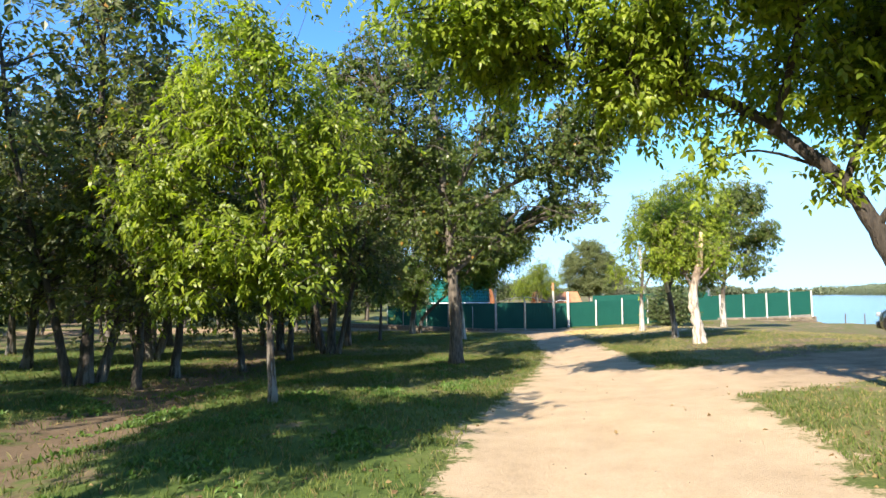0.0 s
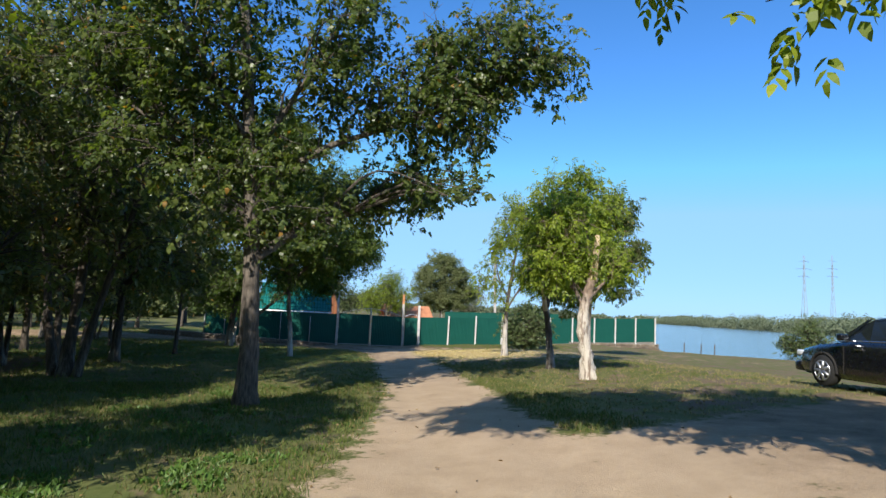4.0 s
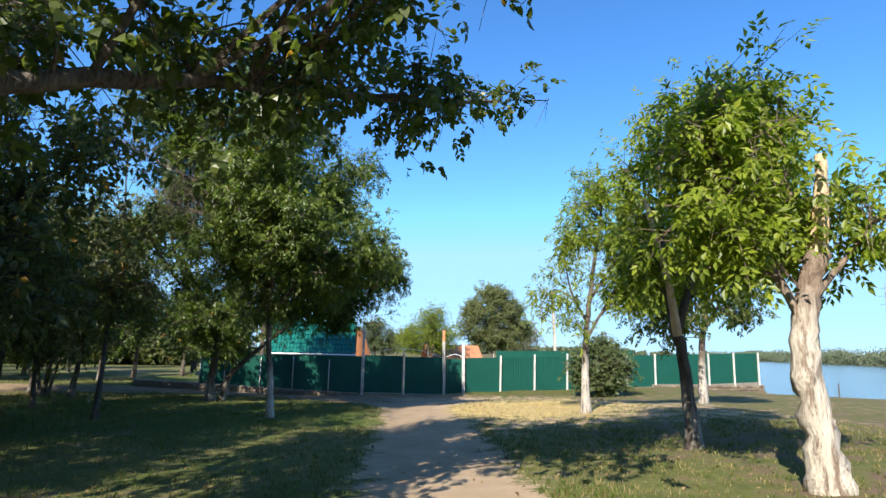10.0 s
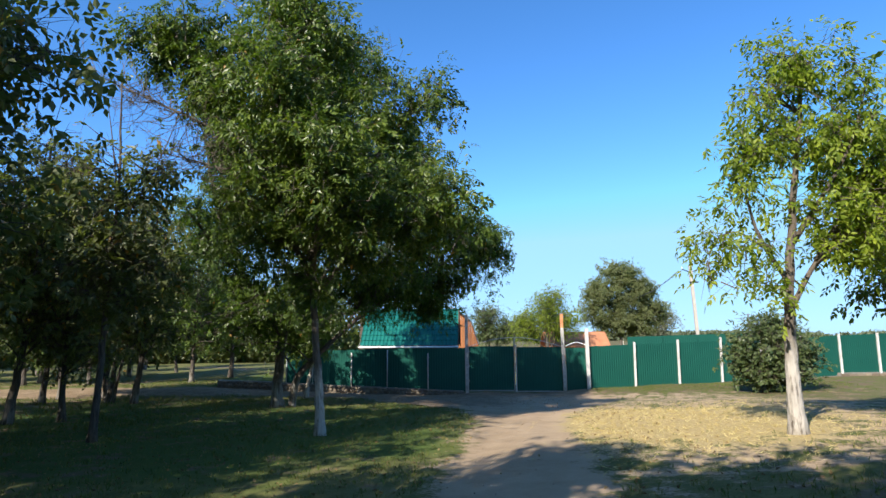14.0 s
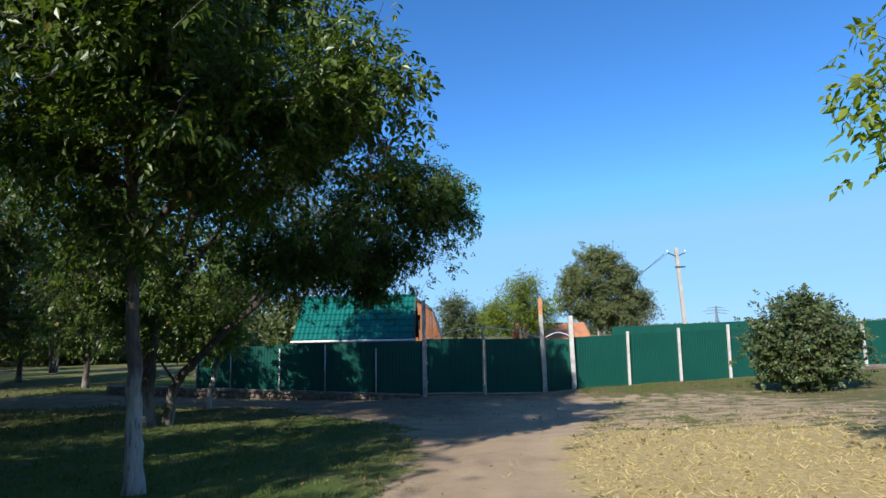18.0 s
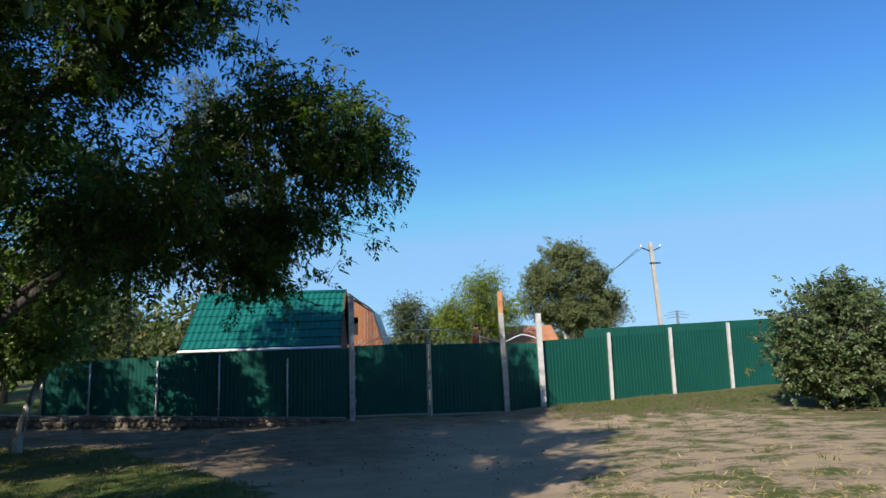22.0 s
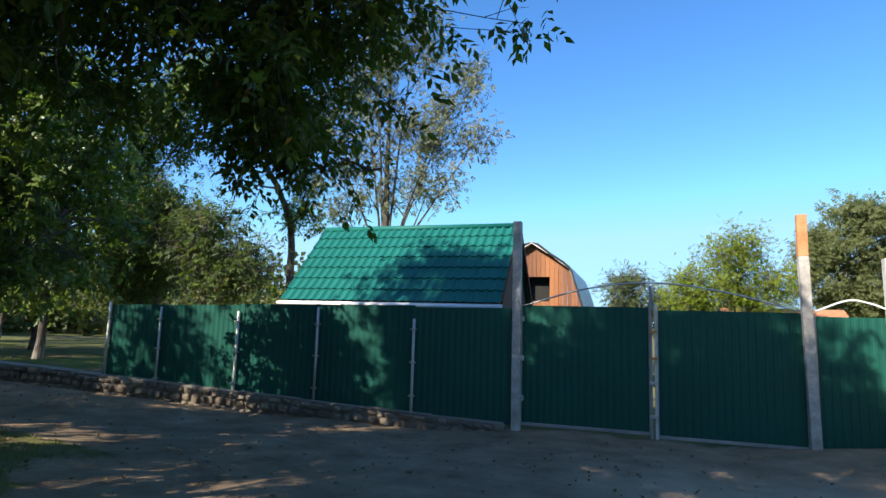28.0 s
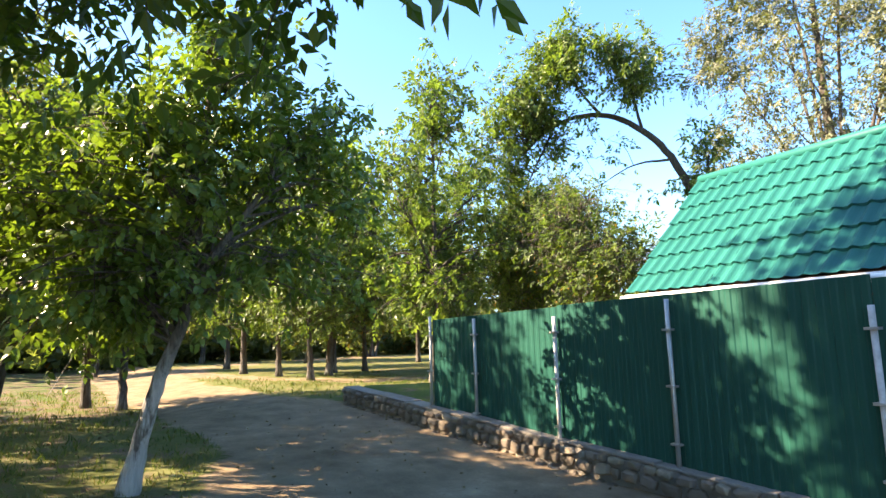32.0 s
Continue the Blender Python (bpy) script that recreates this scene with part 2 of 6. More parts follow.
POLE = two_tone("pole_concrete", (0.33, 0.30, 0.26), (0.48, 0.44, 0.39), 2, 30, 0.85, 0.4, 0.01)
# steel greyed toward blue: the haze of distance is in the colour
PYLON = two_tone("hazy_galvanised_steel", (0.13, 0.16, 0.20), (0.19, 0.22, 0.26), 0.1, 2, 0.6, 0.0)
METAL_DARK = two_tone("dark_metal", (0.04, 0.045, 0.05), (0.09, 0.095, 0.10), 3, 40, 0.5, 0.1, 0.003, 0.5)
# near-black colour standing for unlit insides; also car seams and wheel arches
DARK = two_tone("dark_inside", (0.010, 0.009, 0.008), (0.02, 0.018, 0.016), 3, 20, 0.9, 0.1)
TIMBER = two_tone("brown_timber", (0.06, 0.024, 0.0112), (0.112, 0.048, 0.0224), 3, 40, 0.75, 0.4, 0.008)
BRICK_RED = two_tone("red_roofing", (0.34, 0.13, 0.06), (0.48, 0.21, 0.10), 3, 30, 0.85, 0.3)


def plank_material():
    m, nt, bs = material("orange_planks")
    v = where(nt)
    mp = nt.nodes.new("ShaderNodeMapping")
    mp.inputs["Scale"].default_value = (1, 1, 0.08)
    nt.links.new(v, mp.inputs["Vector"])
    grain = noise_node(nt, mp.outputs[0], 34, 5, 0.6)
    rnd = nt.nodes.new("ShaderNodeObjectInfo").outputs["Random"]
    f = calc(nt, "ADD", calc(nt, "MULTIPLY", grain, 0.6), calc(nt, "MULTIPLY", rnd, 0.4))
    nt.links.new(ramp(nt, f, [(0.25, (0.13, 0.042, 0.014)), (0.7, (0.32, 0.118, 0.036))]), bs.inputs["Base Color"])
    bs.inputs["Roughness"].default_value = 0.6
    bump(nt, bs, grain, 0.3, 0.006)
    return m


PLANK = plank_material()


def stone_material():
    m, nt, bs = material("rubble_stone")
    v = place_of(nt)
    rnd = nt.nodes.new("ShaderNodeObjectInfo").outputs["Random"]
    n1, n2 = noise_node(nt, v, 9, 5), noise_node(nt, v, 60, 5, 0.7)
    base = ramp(nt, rnd, [(0.0, (0.10, 0.075, 0.05)), (0.4, (0.20, 0.15, 0.10)), (0.75, (0.16, 0.13, 0.10)), (1.0, (0.31, 0.25, 0.17))])
    col = mix(nt, calc(nt, "MULTIPLY", n1, 0.7), base, (0.16, 0.125, 0.09))
    nt.links.new(col, bs.inputs["Base Color"])
    bs.inputs["Roughness"].default_value = 0.92
    bump(nt, bs, n2, 0.7, 0.02)
    return m


STONE = stone_material()


def ground_material():
    m, nt, bs = material("park_ground")
    v = place_of(nt)
    big, midn, fine = noise_node(nt, v, 0.35, 5), noise_node(nt, v, 1.7, 5, 0.65), noise_node(nt, v, 16, 6, 0.7)
    grit = noise_node(nt, v, 70, 4, 0.7)
    grass = ramp(nt, calc(nt, "ADD", calc(nt, "MULTIPLY", midn, 0.55), calc(nt, "MULTIPLY", fine, 0.45)),
                 [(0.28, (0.048, 0.064, 0.017)), (0.42, (0.086, 0.098, 0.028)), (0.55, (0.145, 0.138, 0.050)), (0.70, (0.225, 0.185, 0.092))])
    lush = ramp(nt, fine, [(0.3, (0.036, 0.068, 0.014)), (0.7, (0.085, 0.130, 0.028))])
    grass = mix(nt, ramp(nt, calc(nt, "ADD", calc(nt, "ADD", big, attr(nt, "lush")), calc(nt, "MULTIPLY", calc(nt, "SUBTRACT", fine, 0.5), 0.4)), [(0.48, 0.0), (0.72, 0.85)]), grass, lush)
    soil = ramp(nt, calc(nt, "ADD", calc(nt, "MULTIPLY", fine, 0.5), calc(nt, "MULTIPLY", midn, 0.5)),
                [(0.3, (0.0864, 0.0590, 0.0374)), (0.7, (0.1728, 0.1260, 0.0828))])
    bare = ramp(nt, calc(nt, "ADD", attr(nt, "bare"), calc(nt, "MULTIPLY", calc(nt, "SUBTRACT", midn, 0.5), 2.2)), [(0.40, 0.0), (0.66, 1.0)])
    grass = mix(nt, bare, grass, soil)
    dirt = ramp(nt, calc(nt, "ADD", calc(nt, "MULTIPLY", midn, 0.45), calc(nt, "MULTIPLY", grit, 0.55)),
                [(0.30, (0.27, 0.195, 0.122)), (0.52, (0.39, 0.292, 0.192)), (0.72, (0.47, 0.365, 0.25))])
    # yard dirt: mottled brown, with tree shade and dapples put into the tones
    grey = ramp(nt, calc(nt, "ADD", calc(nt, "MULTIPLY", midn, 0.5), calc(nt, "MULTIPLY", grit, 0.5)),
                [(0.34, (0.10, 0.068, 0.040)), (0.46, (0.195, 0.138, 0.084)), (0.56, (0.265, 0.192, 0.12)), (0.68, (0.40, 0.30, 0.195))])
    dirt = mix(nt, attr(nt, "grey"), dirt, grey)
    ragged = calc(nt, "ADD", calc(nt, "MULTIPLY", calc(nt, "SUBTRACT", midn, 0.5), 1.6), calc(nt, "MULTIPLY", calc(nt, "SUBTRACT", fine, 0.5), 0.9))
    onpath = ramp(nt, calc(nt, "ADD", attr(nt, "dirt"), ragged), [(0.40, 0.0), (0.60, 1.0)])
    col = mix(nt, onpath, grass, dirt)
    hay = ramp(nt, fine, [(0.3, (0.25, 0.18, 0.075)), (0.7, (0.47, 0.375, 0.18))])
    onhay = ramp(nt, calc(nt, "ADD", attr(nt, "straw"), ragged), [(0.42, 0.0), (0.62, 0.92)])
    col = mix(nt, onhay, col, hay)
    nt.links.new(col, bs.inputs["Base Color"])
    bs.inputs["Roughness"].default_value = 0.95
    bs.inputs["Specular IOR Level"].default_value = 0.15
    h = calc(nt, "ADD", calc(nt, "MULTIPLY", grit, 0.35), calc(nt, "MULTIPLY", fine, 0.65))
    bump(nt, bs, h, 0.6, 0.04)
    return m


GROUND = ground_material()


def water_material():
    m, nt, bs = material("river_water")
    v = place_of(nt)
    mp = nt.nodes.new("ShaderNodeMapping")
    mp.inputs["Scale"].default_value = (0.5, 1.2, 1)
    nt.links.new(v, mp.inputs["Vector"])
    bs.inputs["Base Color"].default_value = (0.03, 0.05, 0.06, 1)
    bs.inputs["Roughness"].default_value = 0.12
    bs.inputs["IOR"].default_value = 1.33
    bump(nt, bs, noise_node(nt, mp.outputs[0], 1.6, 4), 0.35, 0.08)
    return m


WATER = water_material()


def gloss(name, c, rough, metal=0.0, coat=0.0):
    m, nt, bs = material(name)
    bs.inputs["Base Color"].default_value = (*c, 1)
    v = where(nt)
    nt.links.new(ramp(nt, noise_node(nt, v, 9, 4), [(0.3, rough * 0.8), (0.7, min(1.0, rough * 1.3 + 0.03))]), bs.inputs["Roughness"])
    bs.inputs["Metallic"].default_value, bs.inputs["Coat Weight"].default_value = metal, coat
    return m


CAR_PAINT = gloss("black_car_paint", (0.006, 0.006, 0.009), 0.25, 0.2, 1.0)
CAR_GLASS = gloss("tinted_glass", (0.012, 0.016, 0.02), 0.06)
RUBBER = gloss("tyre_rubber", (0.014, 0.014, 0.014), 0.8)
ALLOY = gloss("alloy_rim", (0.45, 0.46, 0.48), 0.35, 0.9)
CHROME = gloss("chrome_trim", (0.6, 0.6, 0.62), 0.15, 1.0)
TAIL_RED = gloss("red_lamp_glass", (0.42, 0.012, 0.01), 0.15)
LAMP_CLEAR = gloss("clear_lamp_glass", (0.55, 0.57, 0.6), 0.1)
# ---------------------------------------------------------------- mesh helpers
def mesh_of(name, verts, faces, mat, smooth=False, attrs=None):
    """A mesh from arrays; faces is one array of triangles or quads, or a list of such arrays."""
    verts = np.asarray(verts, dtype=np.float32)
    sets = [np.asarray(f, dtype=np.int32) for f in (faces if isinstance(faces, list) else [faces]) if len(f)]
    me = bpy.data.meshes.new(name)
    me.vertices.add(len(verts))
    me.vertices.foreach_set("co", verts.ravel())
    loops = np.concatenate([f.ravel() for f in sets])
    sizes = np.concatenate([np.full(len(f), f.shape[1], dtype=np.int32) for f in sets])
    starts = np.concatenate([[0], np.cumsum(sizes)[:-1]]).astype(np.int32)
    me.loops.add(len(loops))
    me.loops.foreach_set("vertex_index", loops)
    me.polygons.add(len(sizes))
    me.polygons.foreach_set("loop_start", starts)
    me.polygons.foreach_set("use_smooth", np.full(len(sizes), smooth, dtype=bool))
    for key, values in (attrs or {}).items():
        me.attributes.new(key, "FLOAT", "POINT").data.foreach_set("value", np.asarray(values, dtype=np.float32))
    me.update(calc_edges=True)
    me.validate()
    me.materials.append(mat)
    return me


def part(name, me, parent, label="", kind=""):
    ob = new(name, me)
    ob.parent = parent
    return tagged(ob, label=label, kind=kind)


def thing(name, loc, label, category, group="", rz=0.0):
    ob = new(name)
    ob.empty_display_size = 0.3
    ob.matrix_basis = pose(*loc, 0, 0, rz)
    return tagged(ob, label=label, category=category, group=group)


class Bag:
    """Collects vertices and faces of several solids for one mesh."""

    def __init__(self):
        self.v, self.q, self.t, self.n = [], [], [], 0

    def add(self, v, f):
        f = np.asarray(f, dtype=np.int32)
        self.v.append(np.asarray(v, dtype=float))
        (self.q if f.shape[1] == 4 else self.t).append(f + self.n)
        self.n += len(v)
        return self

    def mesh(self, name, mat, smooth=False):
        return mesh_of(name, np.concatenate(self.v), [np.concatenate(x) for x in (self.q, self.t) if x], mat, smooth)


def tube(points, radii, seg=8, cap=True, wob=0.0, rng=None):
    """A tapered tube along points: vertices and quads (the ends closed by a ring drawn to a point)."""
    p, r = np.asarray(points, float), np.asarray(radii, float)
    if cap:
        p, r = np.concatenate([p[:1], p, p[-1:]]), np.concatenate([[1e-4], r, [1e-4]])
    d = np.gradient(p, axis=0)
    if cap:
        d[0], d[-1] = d[1], d[-2]
        d[1], d[-2] = p[2] - p[1], p[-2] - p[-3]
        d[0], d[-1] = d[1], d[-2]
    d /= np.linalg.norm(d, axis=1)[:, None] + 1e-9
    ref = np.array([1.0, 0, 0]) if abs(d[:, 2]).mean() > 0.5 else np.array([0, 0, 1.0])
    a = np.cross(d, ref)
    a /= np.linalg.norm(a, axis=1)[:, None] + 1e-9
    b = np.cross(d, a)
    ang = np.linspace(0, 2 * np.pi, seg, endpoint=False)
    rr = r[:, None] * np.ones(seg)
    if wob and rng is not None:
        rr = rr * (1 + wob * rng.normal(size=rr.shape))
    v = p[:, None, :] + rr[..., None] * (np.cos(ang)[None, :, None] * a[:, None, :] + np.sin(ang)[None, :, None] * b[:, None, :])
    n = len(p)
    i, j = np.meshgrid(np.arange(n - 1), np.arange(seg), indexing="ij")
    f = np.stack([i * seg + j, i * seg + (j + 1) % seg, (i + 1) * seg + (j + 1) % seg, (i + 1) * seg + j], -1).reshape(-1, 4)
    return v.reshape(-1, 3), f


def box(x0, y0, z0, x1, y1, z1, bev=0.0):
    """A box with its upright and top edges taken off by bev."""
    bm = bmesh.new()
    bmesh.ops.create_cube(bm, size=1, matrix=Matrix.Translation(((x0 + x1) / 2, (y0 + y1) / 2, (z0 + z1) / 2)) @ Matrix.Diagonal((x1 - x0, y1 - y0, z1 - z0, 1)))
    if bev:
        bmesh.ops.bevel(bm, geom=bm.edges[:], offset=bev, segments=2, affect="EDGES", profile=0.6)
    bm.verts.ensure_lookup_table()
    v = [tuple(q.co) for q in bm.verts]
    f = [[q.index for q in face.verts] for face in bm.faces]
    bm.free()
    return v, f


def solid(name, v, f, mat, smooth=False):
    me = bpy.data.meshes.new(name)
    me.from_pydata([tuple(q) for q in v], [], [tuple(int(i) for i in q) for q in f])
    me.update()
    me.materials.append(mat)
    if smooth:
        me.polygons.foreach_set("use_smooth", [True] * len(me.polygons))
    return me


def box_mesh(name, mat, *args, bev=0.006):
    return solid(name, *box(*args, bev=bev), mat)


def bent(points, n=8):
    """A smooth line through a few points (Catmull-Rom)."""
    p = np.asarray(points, float)
    p = np.concatenate([[2 * p[0] - p[1]], p, [2 * p[-1] - p[-2]]])
    out = []
    for i in range(1, len(p) - 2):
        for s in np.linspace(0, 1, n, endpoint=False):
            out.append(0.5 * (2 * p[i] + (p[i + 1] - p[i - 1]) * s + (2 * p[i - 1] - 5 * p[i] + 4 * p[i + 1] - p[i + 2]) * s ** 2
                              + (3 * p[i] - p[i - 1] - 3 * p[i + 1] + p[i + 2]) * s ** 3))
    return np.array(out + [p[-2]])


def step(a, b, x):
    s = np.clip((np.asarray(x, float) - a) / (b - a), 0, 1)
    return s * s * (3 - 2 * s)


# ---------------------------------------------------------------- ground, river, far bank
def bank_x(y):
    """Where the river bank breaks off."""
    return np.interp(np.asarray(y, float), [-900, -60, 0, 20, 40, 49, 51, 53, 60, 900], [150, 70, 52, 50, 46, 41, 36, 32.3, 35.5, 455])


def level(x, y):
    """The land's gentle fall from the start of the walk to the fence and to the river."""
    return 1.45 - 0.026 * np.clip(np.asarray(y, float), -20, 50) - 0.018 * np.clip(np.asarray(x, float), 0, 40)


def kerb_y(x):
    """The line of the stone kerb before the left fence."""
    return 46.98 + 0.09 * (np.asarray(x, float) + 8.05)


def ground_z(x, y):
    x, y = np.asarray(x, float), np.asarray(y, float)
    levee = 0.03 + 0.078 * np.clip(x - 1, 0, 10)
    yard = 0.06 + 0.05 * np.clip(x - 7, 0, 16) - 0.03 * np.clip(x - 24, 0, 8)
    z = levee + (yard - levee) * step(31, 44, y)
    z = z - (0.12 - 0.05 * np.clip(-x - 1, 0, 8)) * step(42, 46, y) * (1 - step(2, 6, x))
    z = z + (0.13 + 0.021 * np.clip(3 - x, 0, 11)) * step(0.06, 0.28, y - kerb_y(x)) * (1 - step(2, 4, x)) * step(-8.5, -8.0, x)
    z = z - 0.12 * np.exp(-((x + 5.5 + 0.12 * (y - 14)) / 1.1) ** 2) * (1 - step(22, 30, y))
    z = z + 0.1 * step(44, 47, y) * step(7, 10, x)
    d = x - bank_x(y)
    z = z - 3.0 * step(0, 5, d)
    far = step(165, 185, x * 0.927 - y * 0.375)
    z = z + far * 3.4 + level(x, y)
    return z + 0.025 * np.sin(x * 1.3 + 0.7 * np.sin(y * 0.9)) * np.cos(y * 1.1 + 0.5 * np.sin(x * 0.7))


def axis_steps(lo, hi, h, far_lo, far_hi):
    mid = np.arange(lo, hi + h / 2, h)
    out_hi, out_lo, s = [hi], [lo], h
    while out_hi[-1] < far_hi:
        s *= 1.18
        out_hi.append(out_hi[-1] + s)
    s = h
    while out_lo[-1] > far_lo:
        s *= 1.18
        out_lo.append(out_lo[-1] - s)
    return np.concatenate([out_lo[:0:-1], mid, out_hi[1:]])


def path_cover(x, y):
    """How far a place lies in the dirt track, 0 to 1, with soft sides."""
    keys = np.array([-30, 0, 5, 8.2, 13, 18, 22, 29, 34, 38, 42, 60.0])
    left = np.interp(y, keys, [-1.5, -0.4, 0.0, 0.5, 1.8, 3.0, 3.35, 3.9, 4.2, 3.6, 0.0, 0.0])
    right = np.interp(y, keys, [2.6, 3.2, 3.5, 4.3, 4.6, 5.0, 5.4, 6.0, 6.6, 8.0, 9.4, 9.4])
    w = np.minimum(x - left, right - x)
    a = step(-0.8, 0.8, w) * (1 - step(48.0, 48.6, y))
    side = 1.9 - np.abs(y - (10.9 + 0.27 * (x - 4)))
    b = step(-0.5, 0.6, side) * step(2.5, 4.0, x) * (1 - step(13.5, 15.5, x)) * 0.85
    lane = np.minimum(y - np.interp(x, [-60, -14, -5, 3, 6], [40.2, 42.6, 43.9, 42.2, 36.0]), np.interp(x, [-60, -16, -10, -7.6, 4], [43.2, 45.3, 46.0, 47.2, 48.2]) - y)
    c = step(-0.4, 0.4, lane) * (1 - step(4, 6, x)) * step(-60, -40, x)
    ring = 1.0 - np.abs(np.hypot(x + 24, y - 58) - 12.5)
    d = step(-0.3, 0.4, ring) * (1 - step(-14, -12, x)) * 0.9
    return np.maximum.reduce([a, b, c, d])


def build_ground():
    xs, ys = axis_steps(-14, 21, 0.22, -2600, 2600), axis_steps(-3, 50, 0.22, -2600, 2600)
    X, Y = np.meshgrid(xs, ys, indexing="ij")
    nx, ny = X.shape
    rng = np.random.default_rng(5)
    dirt = path_cover(X, Y)
    rut = np.exp(-((X - np.interp(Y, [0, 18, 34, 42], [1.0, 3.5, 4.7, 5.5])) / 0.25) ** 2) + np.exp(-((X - np.interp(Y, [0, 18, 34, 42], [2.5, 4.7, 6.0, 7.0])) / 0.25) ** 2)
    Z = ground_z(X, Y) - 0.03 * dirt - 0.02 * rut * dirt + rng.normal(size=X.shape) * 0.006 * (1 - dirt)
    dry = step(4.5, 6.5, X) * step(23, 27, Y) * (1 - step(44, 46.5, Y)) * (1 - step(13, 17, X))
    dirt = np.maximum(dirt, 0.54 * dry)
    # more of the darkened dirt toward the yard, where tree shade lies
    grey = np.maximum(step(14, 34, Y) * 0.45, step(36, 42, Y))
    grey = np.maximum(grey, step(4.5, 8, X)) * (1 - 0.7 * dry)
    straw = np.exp(-(((X - 8.0) / 2.6) ** 2 + ((Y - 31.0) / 3.4) ** 2)) * 1.4 * step(-0.2, 0.8, X - np.interp(Y, [26, 34, 40], [4.9, 5.8, 8.0]))
    straw = np.maximum(straw, 0.3 * step(5, 8, X) * step(24, 30, Y) * (1 - step(43, 46, Y)))
    straw = np.maximum(straw, 0.75 * np.exp(-((X - bank_x(Y) + 1) / 1.6) ** 2))
    bare = 0.9 * np.exp(-((X + 5.5 + 0.12 * (Y - 14)) / 1.3) ** 2) * (1 - step(24, 32, Y))
    bare = np.maximum(bare, 0.55 * step(8, 10, -X) * step(20, 30, Y) * (1 - step(43, 45, Y)))
    bare = np.maximum(bare, 0.3 * (1 - step(-1.0, 2.5, X)) * step(12, 20, Y))
    bare = np.maximum(bare, 0.5 * step(5, 8, X) * step(4, 10, Y))
    bare = np.maximum(bare, 0.22)
    lush = 0.4 * step(7, 9, -X) * step(8, 11, Y) * (1 - step(20, 26, Y)) + 0.3 * step(-2, 1, -X) * (1 - step(6, 10, np.abs(Y - 3)))
    lush = np.maximum(lush, 0.26 * (1 - step(2.5, 4.5, X)) * step(26, 30, Y) * (1 - step(37, 40, Y)))
    lush = np.maximum(lush, 0.45 * step(0.1, 0.3, Y - kerb_y(X)) * (1 - step(-5, -4, X)) * step(-9, -8, X) * (1 - step(50, 53, Y)))
    lush = np.maximum(lush, 0.35 * step(5, 7, -X) * step(31, 34, Y) * (1 - step(40, 42, Y)))
    lush = lush - 0.22 * step(3.5, 5.5, X)
    i, j = np.meshgrid(np.arange(nx - 1), np.arange(ny - 1), indexing="ij")
    f = np.stack([i * ny + j, (i + 1) * ny + j, (i + 1) * ny + j + 1, i * ny + j + 1], -1).reshape(-1, 4)
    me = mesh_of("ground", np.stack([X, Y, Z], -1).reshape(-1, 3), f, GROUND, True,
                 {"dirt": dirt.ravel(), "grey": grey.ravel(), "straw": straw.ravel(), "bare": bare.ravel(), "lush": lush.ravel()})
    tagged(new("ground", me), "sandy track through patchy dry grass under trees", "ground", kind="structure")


build_ground()
v = [(148, -900, 0.05), (900, -900, 0.05), (900, 900, 0.05), (452, 900, 0.05), (31, 52.5, 0.05), (39, 48, 0.05), (45, 38, 0.05), (49, 18, 0.05), (51, 0, 0.05), (69, -60, 0.05)]
tagged(new("water", solid("water", v, [tuple(range(10))], WATER)), "calm blue river with soft reflections", "water", kind="structure")

# ---------------------------------------------------------------- trees
def leaf_mesh(name, base, direc, length, width, mat, rng, fold=0.35, facing=None, oval=False):
    """Many folded leaves: kites of two triangles, or ovals of four."""
    n = len(base)
    d = direc / (np.linalg.norm(direc, axis=1)[:, None] + 1e-9)
    side = np.cross(d, rng.normal(size=(n, 3)) * 0.55 + np.array([-0.25, -0.35, 0.75]) if facing is None else facing)
    side /= np.linalg.norm(side, axis=1)[:, None] + 1e-9
    up = np.cross(side, d)
    L = (length * rng.uniform(0.65, 1.25, n))[:, None]
    W = L * width / length * 0.5
    k = np.arange(n)[:, None]
    if oval:
        m1, m2 = base + d * L * 0.28 + up * W * fold, base + d * L * 0.66 + up * W * fold * 0.5
        v = np.stack([base, m1 + side * W, m1 - side * W, m2 + side * W * 0.78, m2 - side * W * 0.78, base + d * L - up * W * fold], 1).reshape(-1, 3)
        f = [np.concatenate([k * 6 + [0, 2, 1], k * 6 + [3, 4, 5]], 0), k * 6 + [1, 2, 4, 3]]
    else:
        midp = base + d * L * 0.42 + up * W * fold
        v = np.stack([base, midp + side * W, midp - side * W, base + d * L], 1).reshape(-1, 3)
        f = np.concatenate([k * 4 + [0, 3, 1], k * 4 + [0, 2, 3]], 0)
    return mesh_of(name, v, f, mat)


LEAFLETS = ((0.30, 1.0), (0.40, -1.0), (0.68, 1.0), (0.78, -1.0), (1.0, 0.0))


